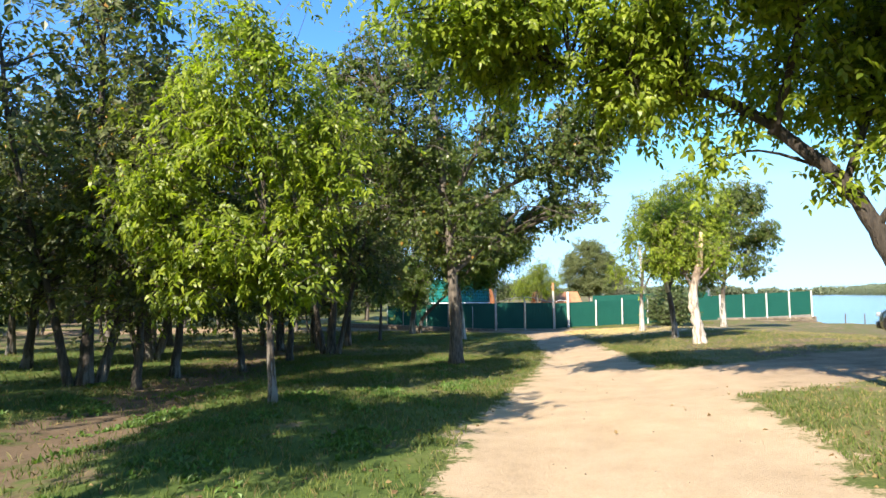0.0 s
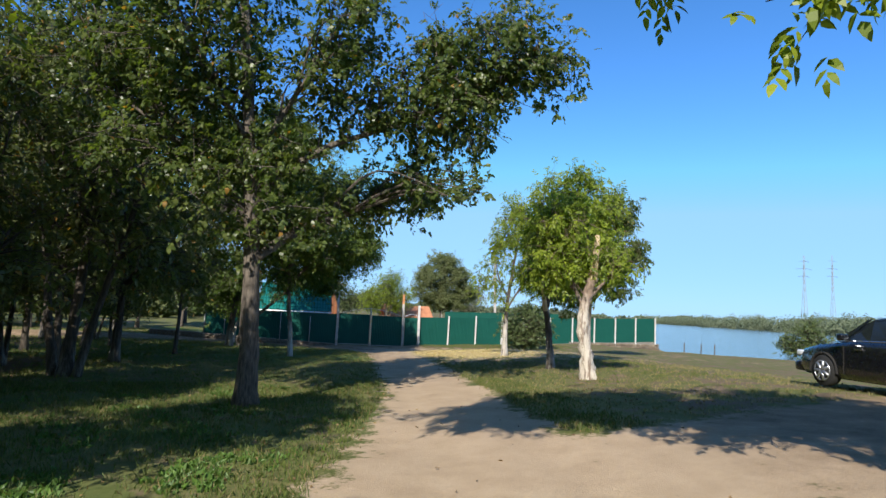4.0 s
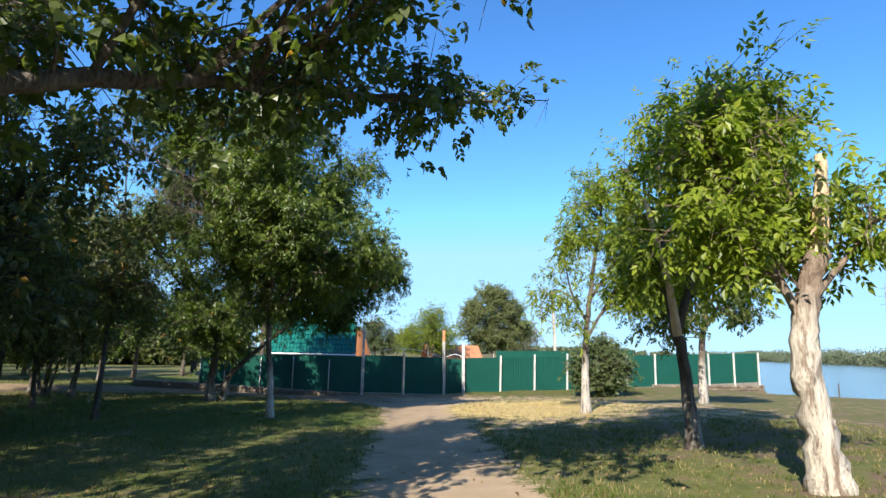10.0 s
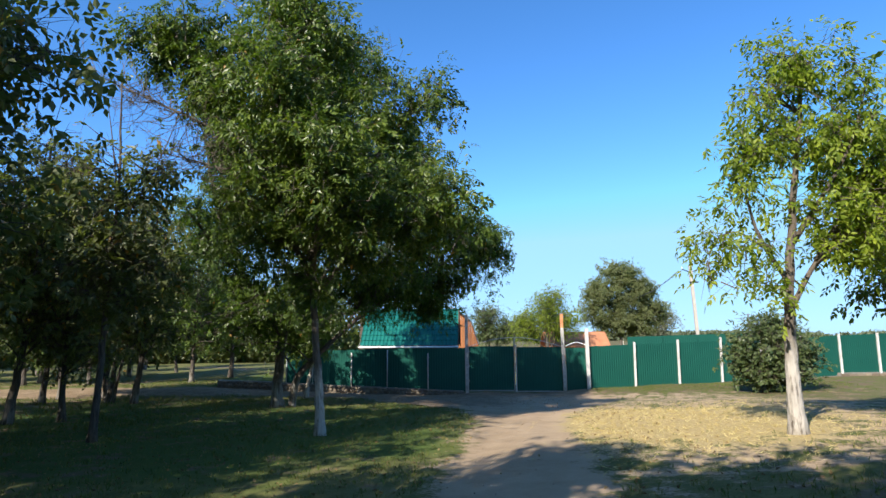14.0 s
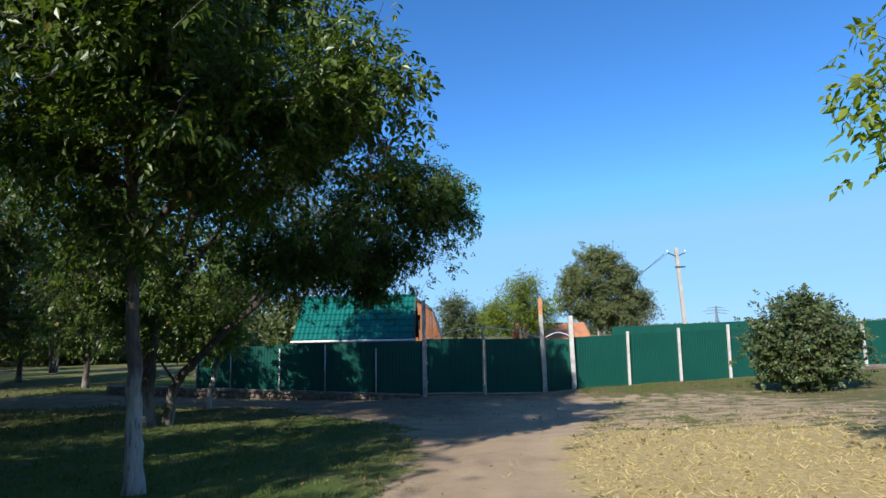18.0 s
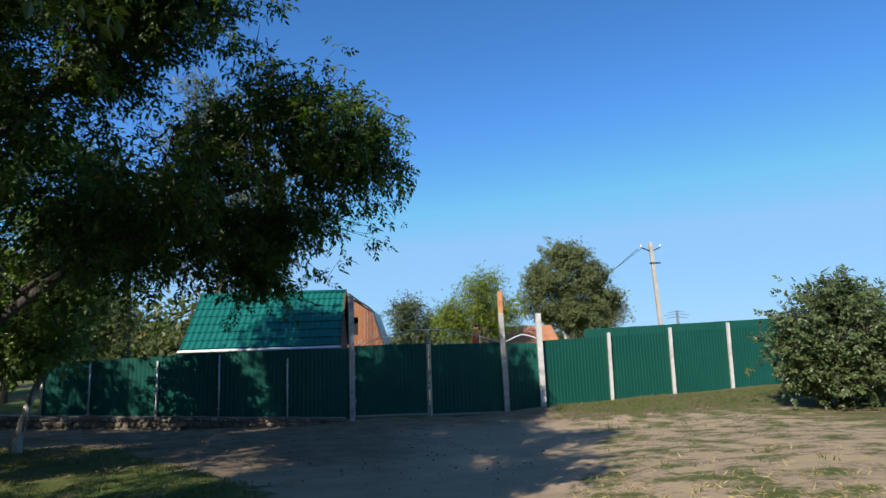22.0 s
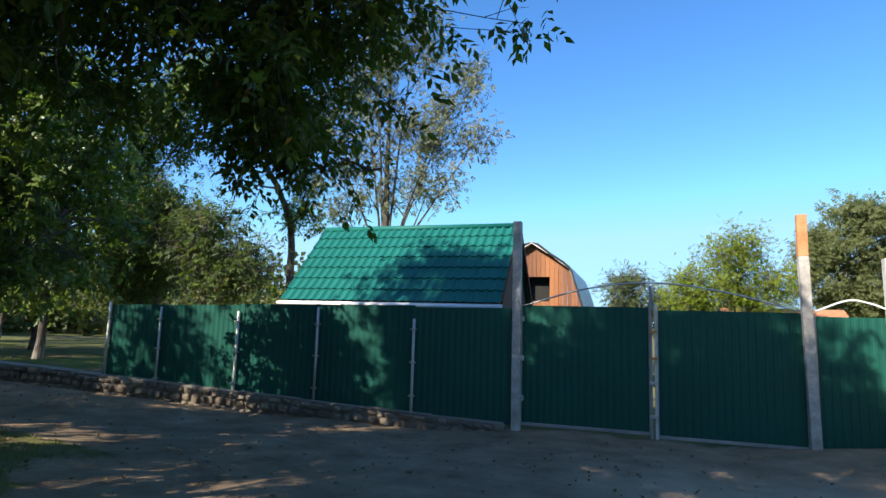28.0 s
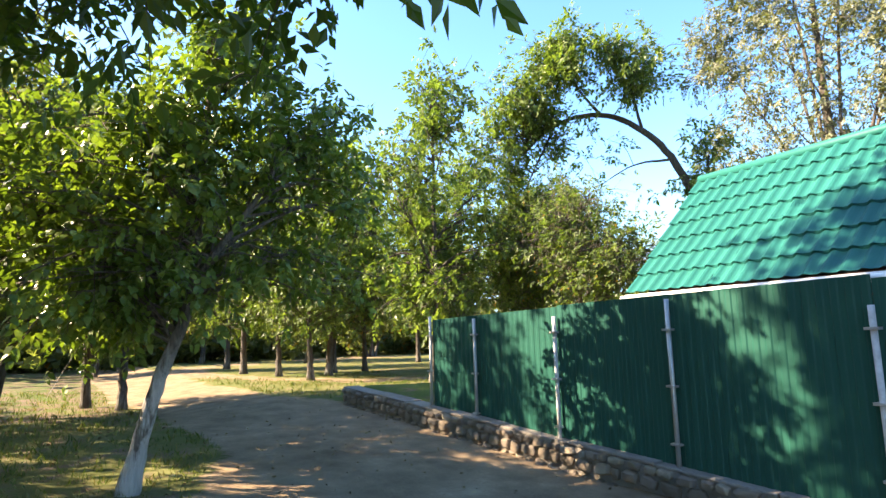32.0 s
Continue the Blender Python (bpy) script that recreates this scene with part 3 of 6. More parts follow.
def sprays(tips, tdir, leaves, leaf_len, spread, droop, rng):
    """Leaves in flat sprays of five along short drooping stalks: bases, directions and the way each spray faces."""
    per = max(1, int(round(leaves / 5 / len(tips))))
    at = np.repeat(tips, per, 0)
    dd = np.repeat(tdir / (np.linalg.norm(tdir, axis=1)[:, None] + 1e-9), per, 0)
    n = len(at)
    at = at + rng.normal(size=(n, 3)) * np.array([0.42, 0.42, 0.36]) * spread - dd * rng.uniform(0, 1, n)[:, None] * spread * 1.2
    stalk = dd * 0.6 + rng.normal(size=(n, 3)) * 0.5 + np.array([0, 0, -droop])
    stalk /= np.linalg.norm(stalk, axis=1)[:, None]
    face = rng.normal(size=(n, 3)) * 0.45 + np.array([-0.25, -0.35, 0.8])
    side = np.cross(stalk, face)
    side /= np.linalg.norm(side, axis=1)[:, None] + 1e-9
    base, way, faces = [], [], []
    for s, sign in LEAFLETS:
        base.append(at + stalk * leaf_len * 1.7 * s)
        way.append(stalk * 0.7 + side * sign * 0.85 + np.array([0, 0, -0.3 * droop]) + rng.normal(size=(n, 3)) * 0.18)
        faces.append(face + rng.normal(size=(n, 3)) * 0.16)
    return np.concatenate(base), np.concatenate(way), np.concatenate(faces)


def tree(name, base, label, stems, clumps, leaf, bark, leaves=20000, leaf_len=0.085, leaf_wid=0.038, branches=160, droop=0.5,
         spread=0.24, seed=1, dead=0, group="", cat="tree", snag=None, twig_r=0.014, wob=0.05, oval=False, bare=()):
    """stems: lists of (points, foot radius, tip radius), the first the trunk; clumps: (centre, radii) of the crown. Places relative to base."""
    leaf_len, leaf_wid = leaf_len * 1.35, leaf_wid * 1.5
    rng = np.random.default_rng(seed)
    root = thing(name, base, label, cat, group)
    nodes, first = [], True
    for pts, r0, r1 in stems:
        line = bent(pts, 6)
        s = np.linspace(0, 1, len(line))
        rad = r0 + (r1 - r0) * s ** 0.8
        if first:
            rad = rad * (1 + 0.4 * np.exp(-np.maximum(0, line[:, 2] - line[0, 2]) / 0.16))
            line[0, 2] -= 0.12
        line = line + rng.normal(size=line.shape) * min(0.012, 0.07 * r0) * (s > 0.15)[:, None]
        bag = Bag().add(*tube(line, rad, 12 if r0 > 0.09 else 8, True, wob, rng))
        me = bag.mesh("trunk" if first else "limb", bark, True)
        part("trunk" if first else "limb", me, root)
        k = int(len(line) * (0.4 if first else 0.15))
        nodes += [(p, r) for p, r in zip(line[k:], rad[k:])]
        first = False
    npos, nrad = np.array([p for p, _ in nodes]), np.array([r for _, r in nodes])
    vol = np.array([r[0] * r[1] * r[2] for _, r in clumps]) ** 0.8
    wood, tips, tdir = Bag(), [], []
    for c in rng.choice(len(clumps), size=branches, p=vol / vol.sum()):
        cen, rad = np.array(clumps[c][0], float), np.array(clumps[c][1], float)
        u = rng.normal(size=3)
        u /= np.linalg.norm(u)
        end = cen + rad * u * rng.uniform(0.35, 1.0) ** 0.45
        far = np.linalg.norm(npos - end, axis=1) + 1.2 * np.maximum(0, npos[:, 2] - end[2] + 0.1)
        k = int(np.argmin(far + rng.uniform(0, 0.8, len(far))))
        a = npos[k]
        gap = np.linalg.norm(end - a)
        m1 = a + (end - a) * 0.45 + np.array([0, 0, 0.16 * gap]) + rng.normal(size=3) * 0.07 * gap
        line = bent([a, m1, end + rng.normal(size=3) * 0.04], 4)
        r0 = min(nrad[k] * 0.6, twig_r * (0.6 + 0.7 * gap))
        wood.add(*tube(line, np.linspace(r0, 0.004, len(line)), 4, False))
        q = rng.uniform(0.4, 1.0, 6)
        for w in q:
            x = w * (len(line) - 1)
            i0 = min(int(x), len(line) - 2)
            p = line[i0] + (line[i0 + 1] - line[i0]) * (x - i0)
            off = rng.normal(size=3) * spread
            wood.add(*tube([p, p + off * 0.6, p + off + np.array([0, 0, -0.25 * droop * spread])], [0.005, 0.004, 0.002], 3, False))
            tips.append(p + off)
            tdir.append(off)
    for _ in range(dead):
        c = rng.choice(len(clumps))
        cen, rad = np.array(clumps[c][0], float), np.array(clumps[c][1], float)
        u = rng.normal(size=3)
        u /= np.linalg.norm(u)
        u[2] = abs(u[2]) * 0.6
        a, end = cen + rad * u * 0.5, cen + rad * u * rng.uniform(1.05, 1.35)
        line = bent([a, (a + end) / 2 + rng.normal(size=3) * 0.12, end], 4)
        wood.add(*tube(line, np.linspace(0.012, 0.003, len(line)), 4, False))
        for w in rng.integers(3, len(line), 4):
            wood.add(*tube([line[w], line[w] + rng.normal(size=3) * 0.22], [0.005, 0.002], 3, False))
    for pts, r0 in bare:
        line = bent(pts, 8)
        wood.add(*tube(line, np.linspace(r0, 0.012, len(line)), 6, False))
        for k in range(3, len(line)):
            for _ in range(5):
                way = rng.normal(size=3) * np.array([0.8, 0.6, 0.5]) + np.array([-0.3, 0, 0.1])
                way *= rng.uniform(0.5, 1.3) / np.linalg.norm(way)
                twig = bent([line[k], line[k] + way * 0.5 + rng.normal(size=3) * 0.08, line[k] + way + np.array([0, 0, 0.15])], 4)
                wood.add(*tube(twig, np.linspace(0.011, 0.004, len(twig)), 4, False))
                for w in (3, 5, 6, 7):
                    fine = rng.normal(size=3) * 0.17 + way * 0.2
                    wood.add(*tube([twig[w], twig[w] + fine], [0.005, 0.003], 3, False))
    part("branchwork", wood.mesh("branchwork", bark), root, kind="stuff")
    tips, tdir = np.array(tips), np.array(tdir)
    at, way, faces = sprays(tips, tdir, leaves, leaf_len, spread, droop, rng)
    part("crown", leaf_mesh("crown", at, way, leaf_len, leaf_wid, leaf, rng, 0.35, faces, oval), root, kind="stuff")
    if snag:
        line = bent(snag[0], 5)
        rad = np.linspace(snag[1], snag[2], len(line))
        part("broken_stem", Bag().add(*tube(line, rad, 9, True, 0.12, rng)).mesh("broken_stem", SNAG, False), root, "bare broken stem of pale wood")
    return root


def rel(base, pts):
    return [(0.0, 0.0, 0.0) if p is base else tuple(np.subtract((p[0], p[1], p[2] + float(level(p[0], p[1]))), base)) for p in pts]


def around(base, clumps):
    return [(rel(base, [c])[0], r) for c, r in clumps]


def on_ground(x, y, dz=0.0):
    return (x, y, float(ground_z(x, y)) + dz)


# the young maple beside the track
b = on_ground(-2.75, 9.95)
tree("young_maple", b, "young maple with pale limewashed foot and drooping light leaves", [
    (rel(b, [b, (-2.82, 9.95, 1.2), (-2.9, 9.95, 2.8), (-3.0, 9.9, 4.6), (-2.95, 9.9, 5.8)]), 0.075, 0.02),
    (rel(b, [(-2.85, 9.95, 1.9), (-3.6, 9.8, 2.7), (-4.6, 9.7, 3.2)]), 0.035, 0.012),
    (rel(b, [(-2.9, 9.95, 2.6), (-2.2, 10.0, 3.5), (-1.7, 10.1, 4.4)]), 0.035, 0.012),
    (rel(b, [(-2.95, 9.95, 3.2), (-3.5, 10.2, 4.3), (-4.0, 10.3, 5.3)]), 0.03, 0.01)],
     around(b, [((-3.3, 9.9, 3.5), (1.7, 1.5, 1.7)), ((-3.1, 9.9, 5.2), (1.6, 1.4, 1.1)), ((-4.7, 9.8, 2.9), (1.2, 1.0, 0.9)), ((-2.3, 9.9, 2.7), (0.9, 0.9, 0.9)), ((-4.3, 9.9, 4.4), (1.0, 1.0, 0.9)), ((-2.0, 9.9, 2.0), (0.6, 0.6, 0.4)), ((-4.8, 9.8, 1.9), (0.8, 0.8, 0.45)), ((-1.6, 10.0, 4.3), (0.8, 0.9, 0.8)), ((-3.3, 9.9, 6.3), (0.9, 0.9, 0.6))]),
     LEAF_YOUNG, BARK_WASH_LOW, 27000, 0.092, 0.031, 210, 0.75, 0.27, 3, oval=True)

# the elm that stands over the track
b = on_ground(0.30, 16.6)
tree("elm_tree", b, "old elm with grey furrowed trunk and a wide dark crown", [
    (rel(b, [b, (0.27, 16.6, 1.4), (0.18, 16.6, 3.0), (-0.05, 16.6, 5.2), (-0.3, 16.7, 7.6), (-0.2, 16.8, 8.6)]), 0.20, 0.05),
    (rel(b, [(0.28, 16.6, 2.6), (1.0, 17.2, 3.25), (2.0, 18.2, 3.85), (3.0, 19.4, 4.4), (4.0, 20.3, 4.85), (5.0, 21.1, 5.3)]), 0.095, 0.02),
    (rel(b, [(0.15, 16.6, 3.6), (1.2, 16.9, 4.7), (2.9, 17.1, 5.6), (4.6, 17.2, 6.6), (5.7, 17.2, 7.3)]), 0.085, 0.02),
    (rel(b, [(0.05, 16.6, 4.3), (0.9, 16.5, 5.9), (1.7, 16.4, 7.6)]), 0.07, 0.02),
    (rel(b, [(0.1, 16.6, 3.4), (-1.2, 17.0, 4.6), (-2.6, 17.3, 5.6)]), 0.07, 0.02),
    (rel(b, [(0.0, 16.6, 4.6), (-0.9, 16.0, 6.0), (-1.6, 15.6, 7.3)]), 0.06, 0.02)],
     around(b, [((0.0, 16.7, 6.9), (2.8, 2.6, 1.8)), ((3.1, 17.1, 6.0), (2.0, 1.6, 1.3)), ((-1.9, 17.0, 5.2), (1.9, 1.9, 1.8)), ((0.4, 16.5, 3.7), (1.5, 1.4, 1.1)),
                ((2.1, 18.4, 4.1), (1.1, 1.2, 0.6)), ((3.4, 19.8, 4.8), (1.1, 1.0, 0.55)), ((1.6, 19.4, 4.3), (0.9, 0.8, 0.5)), ((4.4, 17.0, 7.2), (1.4, 1.3, 1.1)), ((3.9, 16.5, 4.3), (0.65, 0.7, 0.5)), ((3.0, 17.3, 4.9), (0.8, 0.7, 0.4)), ((4.3, 17.2, 5.3), (0.6, 0.6, 0.4)), ((5.6, 17.2, 7.0), (1.0, 1.0, 0.8)), ((4.9, 17.3, 6.0), (0.9, 0.9, 0.6)), ((4.6, 20.7, 5.1), (0.9, 0.8, 0.4)), ((-1.6, 16.8, 8.8), (1.5, 1.4, 1.0)), ((-3.1, 16.9, 7.8), (1.3, 1.2, 1.1))]),
     LEAF_ELM, BARK_ELM, 56000, 0.072, 0.043, 520, 0.55, 0.27, 7, 30, oval=True)

# the maple leaning over the track from the river side
b = on_ground(5.85, 7.05)
tree("leaning_maple", b, "leaning maple whose long limbs arch over the track", [
    (rel(b, [b, (5.67, 7.1, 1.3), (5.40, 7.2, 2.2), (4.95, 7.45, 3.2), (4.00, 7.9, 4.25), (2.65, 8.3, 4.85), (1.15, 8.5, 5.2)]), 0.165, 0.03),
    (rel(b, [(5.00, 7.4, 3.0), (5.55, 7.6, 4.2), (5.85, 7.9, 5.4)]), 0.055, 0.015),
    (rel(b, [(4.35, 7.7, 3.8), (4.45, 7.2, 5.0), (4.15, 6.5, 6.1)]), 0.07, 0.02),
    (rel(b, [(3.45, 8.1, 4.5), (2.85, 9.0, 5.0), (2.15, 10.0, 5.3)]), 0.05, 0.012),
    (rel(b, [(5.25, 7.25, 2.5), (5.95, 6.7, 3.9), (6.85, 6.2, 4.8)]), 0.05, 0.015)],
     # clumps at y 5.2 to 5.6 are added overhead to deepen the track's shade
     around(b, [((4.4, 8.4, 5.5), (2.0, 1.8, 1.0)), ((2.15, 8.6, 5.7), (1.9, 1.5, 0.8)), ((0.25, 8.5, 5.7), (1.2, 1.2, 0.65)), ((6.45, 7.8, 4.6), (1.1, 1.3, 1.2)), ((4.45, 6.3, 6.3), (2.2, 1.7, 1.0)),
                ((3.9, 8.3, 3.9), (0.7, 0.7, 0.35)), ((6.85, 6.0, 5.0), (1.5, 1.4, 1.2)), ((4.8, 7.9, 3.1), (0.45, 0.45, 0.3)), ((2.9, 8.5, 4.7), (0.8, 0.7, 0.35)), ((0.8, 8.7, 4.9), (1.0, 0.9, 0.55)), ((5.9, 7.0, 3.9), (0.9, 0.8, 0.6)), ((5.6, 8.0, 4.6), (0.9, 0.8, 0.6)), ((-0.1, 7.9, 5.7), (1.2, 1.0, 0.6)), ((4.6, 5.2, 6.1), (1.6, 1.3, 0.7)), ((6.3, 5.2, 5.7), (1.4, 1.2, 0.8)), ((3.4, 5.6, 6.5), (1.5, 1.3, 0.8))]),
     LEAF_YOUNG, BARK_SHADED, 80000, 0.092, 0.035, 470, 0.65, 0.25, 11, oval=True)

# three limewashed maples on the levee
b = on_ground(7.94, 19.05)
tree("pollarded_maple", b, "stout maple with whitewashed scarred trunk and a snapped top", [
    (rel(b, [b, (7.86, 19.05, 1.1), (7.76, 19.05, 1.8), (7.85, 19.05, 2.5), (8.0, 19.05, 3.0)]), 0.175, 0.11),
    (rel(b, [(7.8, 19.05, 2.2), (7.4, 19.2, 3.2), (7.0, 19.3, 4.4)]), 0.06, 0.015),
    (rel(b, [(7.9, 19.05, 2.5), (8.35, 19.0, 3.0), (8.65, 18.95, 3.4)]), 0.05, 0.012),
    (rel(b, [(7.95, 19.05, 2.7), (8.1, 19.5, 3.8), (8.0, 19.6, 4.7)]), 0.05, 0.012)],
     around(b, [((8.0, 19.5, 3.5), (0.7, 0.6, 0.6)), ((7.2, 19.4, 4.1), (0.85, 0.85, 0.85)), ((8.65, 19.0, 3.4), (0.42, 0.5, 0.5)), ((6.9, 19.3, 3.2), (0.6, 0.7, 0.55)), ((7.4, 19.4, 4.85), (0.5, 0.5, 0.4))]),
     LEAF_YOUNG, BARK_WASH_HI, 11000, 0.085, 0.034, 120, 0.7, 0.22, 13, 5, wob=0.10,
     snag=(rel(b, [(8.0, 19.05, 2.8), (8.02, 18.98, 3.4), (8.05, 18.95, 4.05)]), 0.11, 0.05))

b = on_ground(8.31, 22.12)
tree("leaning_pollarded_maple", b, "maple leaning over grass with split bare stem", [
    (rel(b, [b, (8.22, 22.12, 1.6), (8.04, 22.12, 2.6), (7.9, 22.14, 3.2)]), 0.115, 0.055),
    (rel(b, [(8.1, 22.12, 2.3), (8.6, 22.2, 3.8), (9.0, 22.3, 5.4), (9.2, 22.3, 6.3)]), 0.075, 0.015),
    (rel(b, [(8.5, 22.2, 3.5), (9.5, 22.1, 4.6), (10.4, 22.0, 5.5)]), 0.05, 0.012),
    (rel(b, [(7.9, 22.1, 3.2), (8.0, 22.3, 4.6), (8.0, 22.3, 5.9)]), 0.05, 0.012)],
     around(b, [((9.1, 22.2, 5.7), (1.3, 1.2, 1.1)), ((8.1, 22.2, 5.8), (0.7, 0.9, 0.9)), ((9.7, 22.0, 4.9), (0.75, 0.9, 0.8)), ((8.9, 22.3, 4.0), (1.2, 1.1, 1.0)), ((9.9, 22.1, 4.1), (0.8, 0.8, 0.8)), ((7.75, 22.5, 3.6), (0.7, 0.6, 0.8)), ((7.5, 22.5, 4.7), (0.6, 0.6, 0.6))]),
     LEAF_YOUNG, BARK_WASH_LOW, 19000, 0.082, 0.032, 170, 0.7, 0.23, 17, 8,
     snag=(rel(b, [(8.06, 22.02, 2.25), (7.88, 22.0, 3.2), (7.58, 22.0, 4.35)]), 0.072, 0.035))

b = on_ground(9.12, 28.5)
tree("slender_maple", b, "slender maple with white painted foot beside cut straw", [
    (rel(b, [b, (9.1, 28.5, 1.7), (9.18, 28.5, 2.9), (9.4, 28.5, 4.5), (9.7, 28.5, 6.4)]), 0.125, 0.03),
    (rel(b, [(9.15, 28.5, 2.5), (9.9, 28.6, 3.7), (10.9, 28.7, 5.2)]), 0.055, 0.012),
    (rel(b, [(9.2, 28.5, 2.9), (8.7, 28.4, 3.8), (8.5, 28.4, 5.0)]), 0.045, 0.012),
    (rel(b, [(8.95, 28.45, 3.4), (8.4, 28.4, 3.75), (8.0, 28.4, 3.6)]), 0.025, 0.008),
    (rel(b, [(9.3, 28.5, 3.6), (10.0, 28.1, 4.9), (10.4, 27.9, 6.2)]), 0.045, 0.012)],
     around(b, [((9.5, 28.5, 5.9), (1.0, 1.0, 1.1)), ((10.9, 28.6, 5.3), (1.1, 1.1, 1.1)), ((8.75, 28.4, 4.4), (0.6, 0.7, 0.9)), ((10.3, 28.5, 3.9), (1.1, 0.9, 0.8)), ((8.5, 28.3, 3.2), (0.4, 0.5, 0.4)), ((11.6, 28.6, 4.3), (0.7, 0.8, 0.8)), ((8.05, 28.4, 3.45), (0.4, 0.4, 0.4)), ((8.0, 28.4, 2.9), (0.22, 0.3, 0.25))]),
     LEAF_YOUNG, BARK_WASH, 18000, 0.082, 0.032, 170, 0.75, 0.22, 19, 8)

b = on_ground(14.46, 31.95)
tree("drooping_elm", b, "dark drooping elm with white foot near the river bank", [
    ([(0, 0, 0), (0.02, 0, 1.4), (0.15, 0, 2.6), (0.6, 0, 4.6), (1.1, 0, 7.0)], 0.15, 0.03),
    ([(0.12, 0, 2.4), (1.3, 0.1, 3.9), (2.5, 0.2, 4.6)], 0.07, 0.015),
    ([(0.12, 0, 2.4), (-0.8, -0.1, 3.6), (-2.0, -0.2, 4.0)], 0.06, 0.015),
    ([(0.4, 0, 3.8), (1.5, 0.2, 5.6), (2.2, 0.2, 6.6)], 0.05, 0.012)],
     [((1.0, 0, 5.6), (1.9, 1.7, 1.7)), ((1.2, 0, 7.0), (1.1, 1.1, 0.9)), ((2.5, 0.1, 4.3), (0.9, 1.0, 1.2)), ((-1.0, -0.1, 4.4), (0.9, 0.9, 1.0)), ((2.3, 0.1, 3.1), (0.6, 0.7, 0.6)), ((0.9, 0, 3.5), (1.0, 0.9, 0.6)), ((-0.8, 0, 3.2), (0.5, 0.6, 0.5)), ((-2.1, -0.3, 3.3), (0.9, 0.9, 0.8)), ((-2.4, -0.1, 2.8), (0.7, 0.6, 0.5)), ((-1.6, 0, 2.3), (0.8, 0.7, 0.6))],
     LEAF_ELM, BARK_WASH, 21000, 0.10, 0.05, 190, 1.0, 0.26, 23)

b = on_ground(-3.5, 30.75)
tree("half_bare_tree", b, "thin dark tree with bare twigs above its leaves", [
    ([(0, 0, 0), (0.06, 0, 1.6), (0.1, 0, 3.4), (0.16, 0, 5.4), (0.05, 0, 7.6)], 0.085, 0.015),
    ([(0.1, 0, 3.6), (-0.6, 0.1, 4.8), (-1.2, 0.1, 6.4)], 0.03, 0.006), ([(0.12, 0, 4.2), (0.9, -0.1, 5.4), (1.5, -0.1, 6.9)], 0.03, 0.006), ([(0.15, 0, 5.0), (-0.2, 0.2, 6.4), (-0.5, 0.3, 7.6)], 0.022, 0.005)],
     [((0.0, 0, 4.2), (1.1, 1.0, 1.0)), ((-0.5, 0, 3.1), (0.9, 0.8, 0.7)), ((0.6, 0, 3.3), (0.8, 0.8, 0.7)), ((0.2, 0, 5.4), (1.3, 1.1, 0.8))],
     LEAF_GROVE, BARK_DARK, 3600, 0.12, 0.055, 80, 0.5, 0.28, 57, 70)

# the two big ones before the fence
b = on_ground(0.80, 32.0)
tree("tall_maple", b, "tall maple with pale limewashed trunk and dense crown", [
    (rel(b, [b, (0.76, 32.0, 0.9), (0.62, 32.1, 2.2), (0.5, 32.1, 4.2), (0.45, 32.1, 6.5), (0.2, 32.2, 10.2)]), 0.115, 0.04),
    (rel(b, [(0.6, 32.1, 3.0), (1.7, 32.0, 4.3), (3.4, 31.9, 4.9)]), 0.06, 0.015),
    (rel(b, [(0.55, 32.1, 3.6), (0.9, 31.0, 4.6), (1.3, 29.9, 5.4)]), 0.055, 0.015),
    (rel(b, [(0.5, 32.1, 4.6), (0.3, 31.0, 6.2), (0.0, 30.0, 7.4)]), 0.05, 0.015),
    (rel(b, [(0.55, 32.1, 4.0), (1.6, 32.4, 6.0), (3.0, 32.5, 7.9)]), 0.06, 0.015),
    (rel(b, [(0.55, 32.1, 3.4), (-0.6, 31.8, 5.4), (-1.6, 31.6, 7.4), (-3.0, 31.7, 9.0)]), 0.07, 0.015)],
     around(b, [((0.0, 32.1, 8.6), (1.9, 1.9, 1.7)), ((2.0, 32.0, 6.0), (1.8, 1.6, 1.4)), ((2.0, 32.3, 7.8), (1.0, 1.2, 0.9)), ((3.0, 32.3, 7.7), (0.8, 0.9, 0.95)), ((0.1, 32.0, 6.0), (1.5, 1.6, 1.4)), ((0.8, 32.0, 3.9), (1.5, 1.3, 1.0)),
                ((3.7, 31.9, 5.0), (1.0, 1.1, 0.9)), ((3.5, 31.9, 3.9), (0.8, 0.8, 0.45)), ((2.0, 31.9, 4.2), (1.2, 1.1, 0.9)), ((-0.6, 32.1, 10.0), (1.6, 1.5, 1.0)), ((0.8, 32.1, 9.5), (0.9, 1.0, 0.8)), ((-2.2, 31.8, 9.2), (1.3, 1.3, 1.0)), ((-3.3, 31.8, 9.0), (0.9, 1.0, 0.8)), ((-1.0, 31.8, 4.6), (1.0, 1.0, 0.9)), ((-2.0, 31.8, 7.9), (0.8, 0.9, 0.6)), ((1.2, 29.9, 5.4), (1.6, 1.2, 1.2)), ((2.2, 30.1, 4.4), (1.2, 1.0, 0.75)), ((0.0, 30.0, 7.2), (1.5, 1.3, 1.2)), ((0.5, 34.2, 6.4), (1.7, 1.2, 1.6))]),
     LEAF_TALL, BARK_WASH, 90000, 0.092, 0.040, 500, 0.6, 0.26, 29, 20,
     bare=[(rel(b, [(-0.6, 31.8, 5.4), (-1.6, 31.6, 6.7), (-2.9, 31.5, 7.4), (-4.0, 31.4, 7.9)]), 0.05), (rel(b, [(-0.4, 31.8, 5.2), (-1.5, 31.7, 5.9), (-2.9, 31.6, 6.3)]), 0.035)])

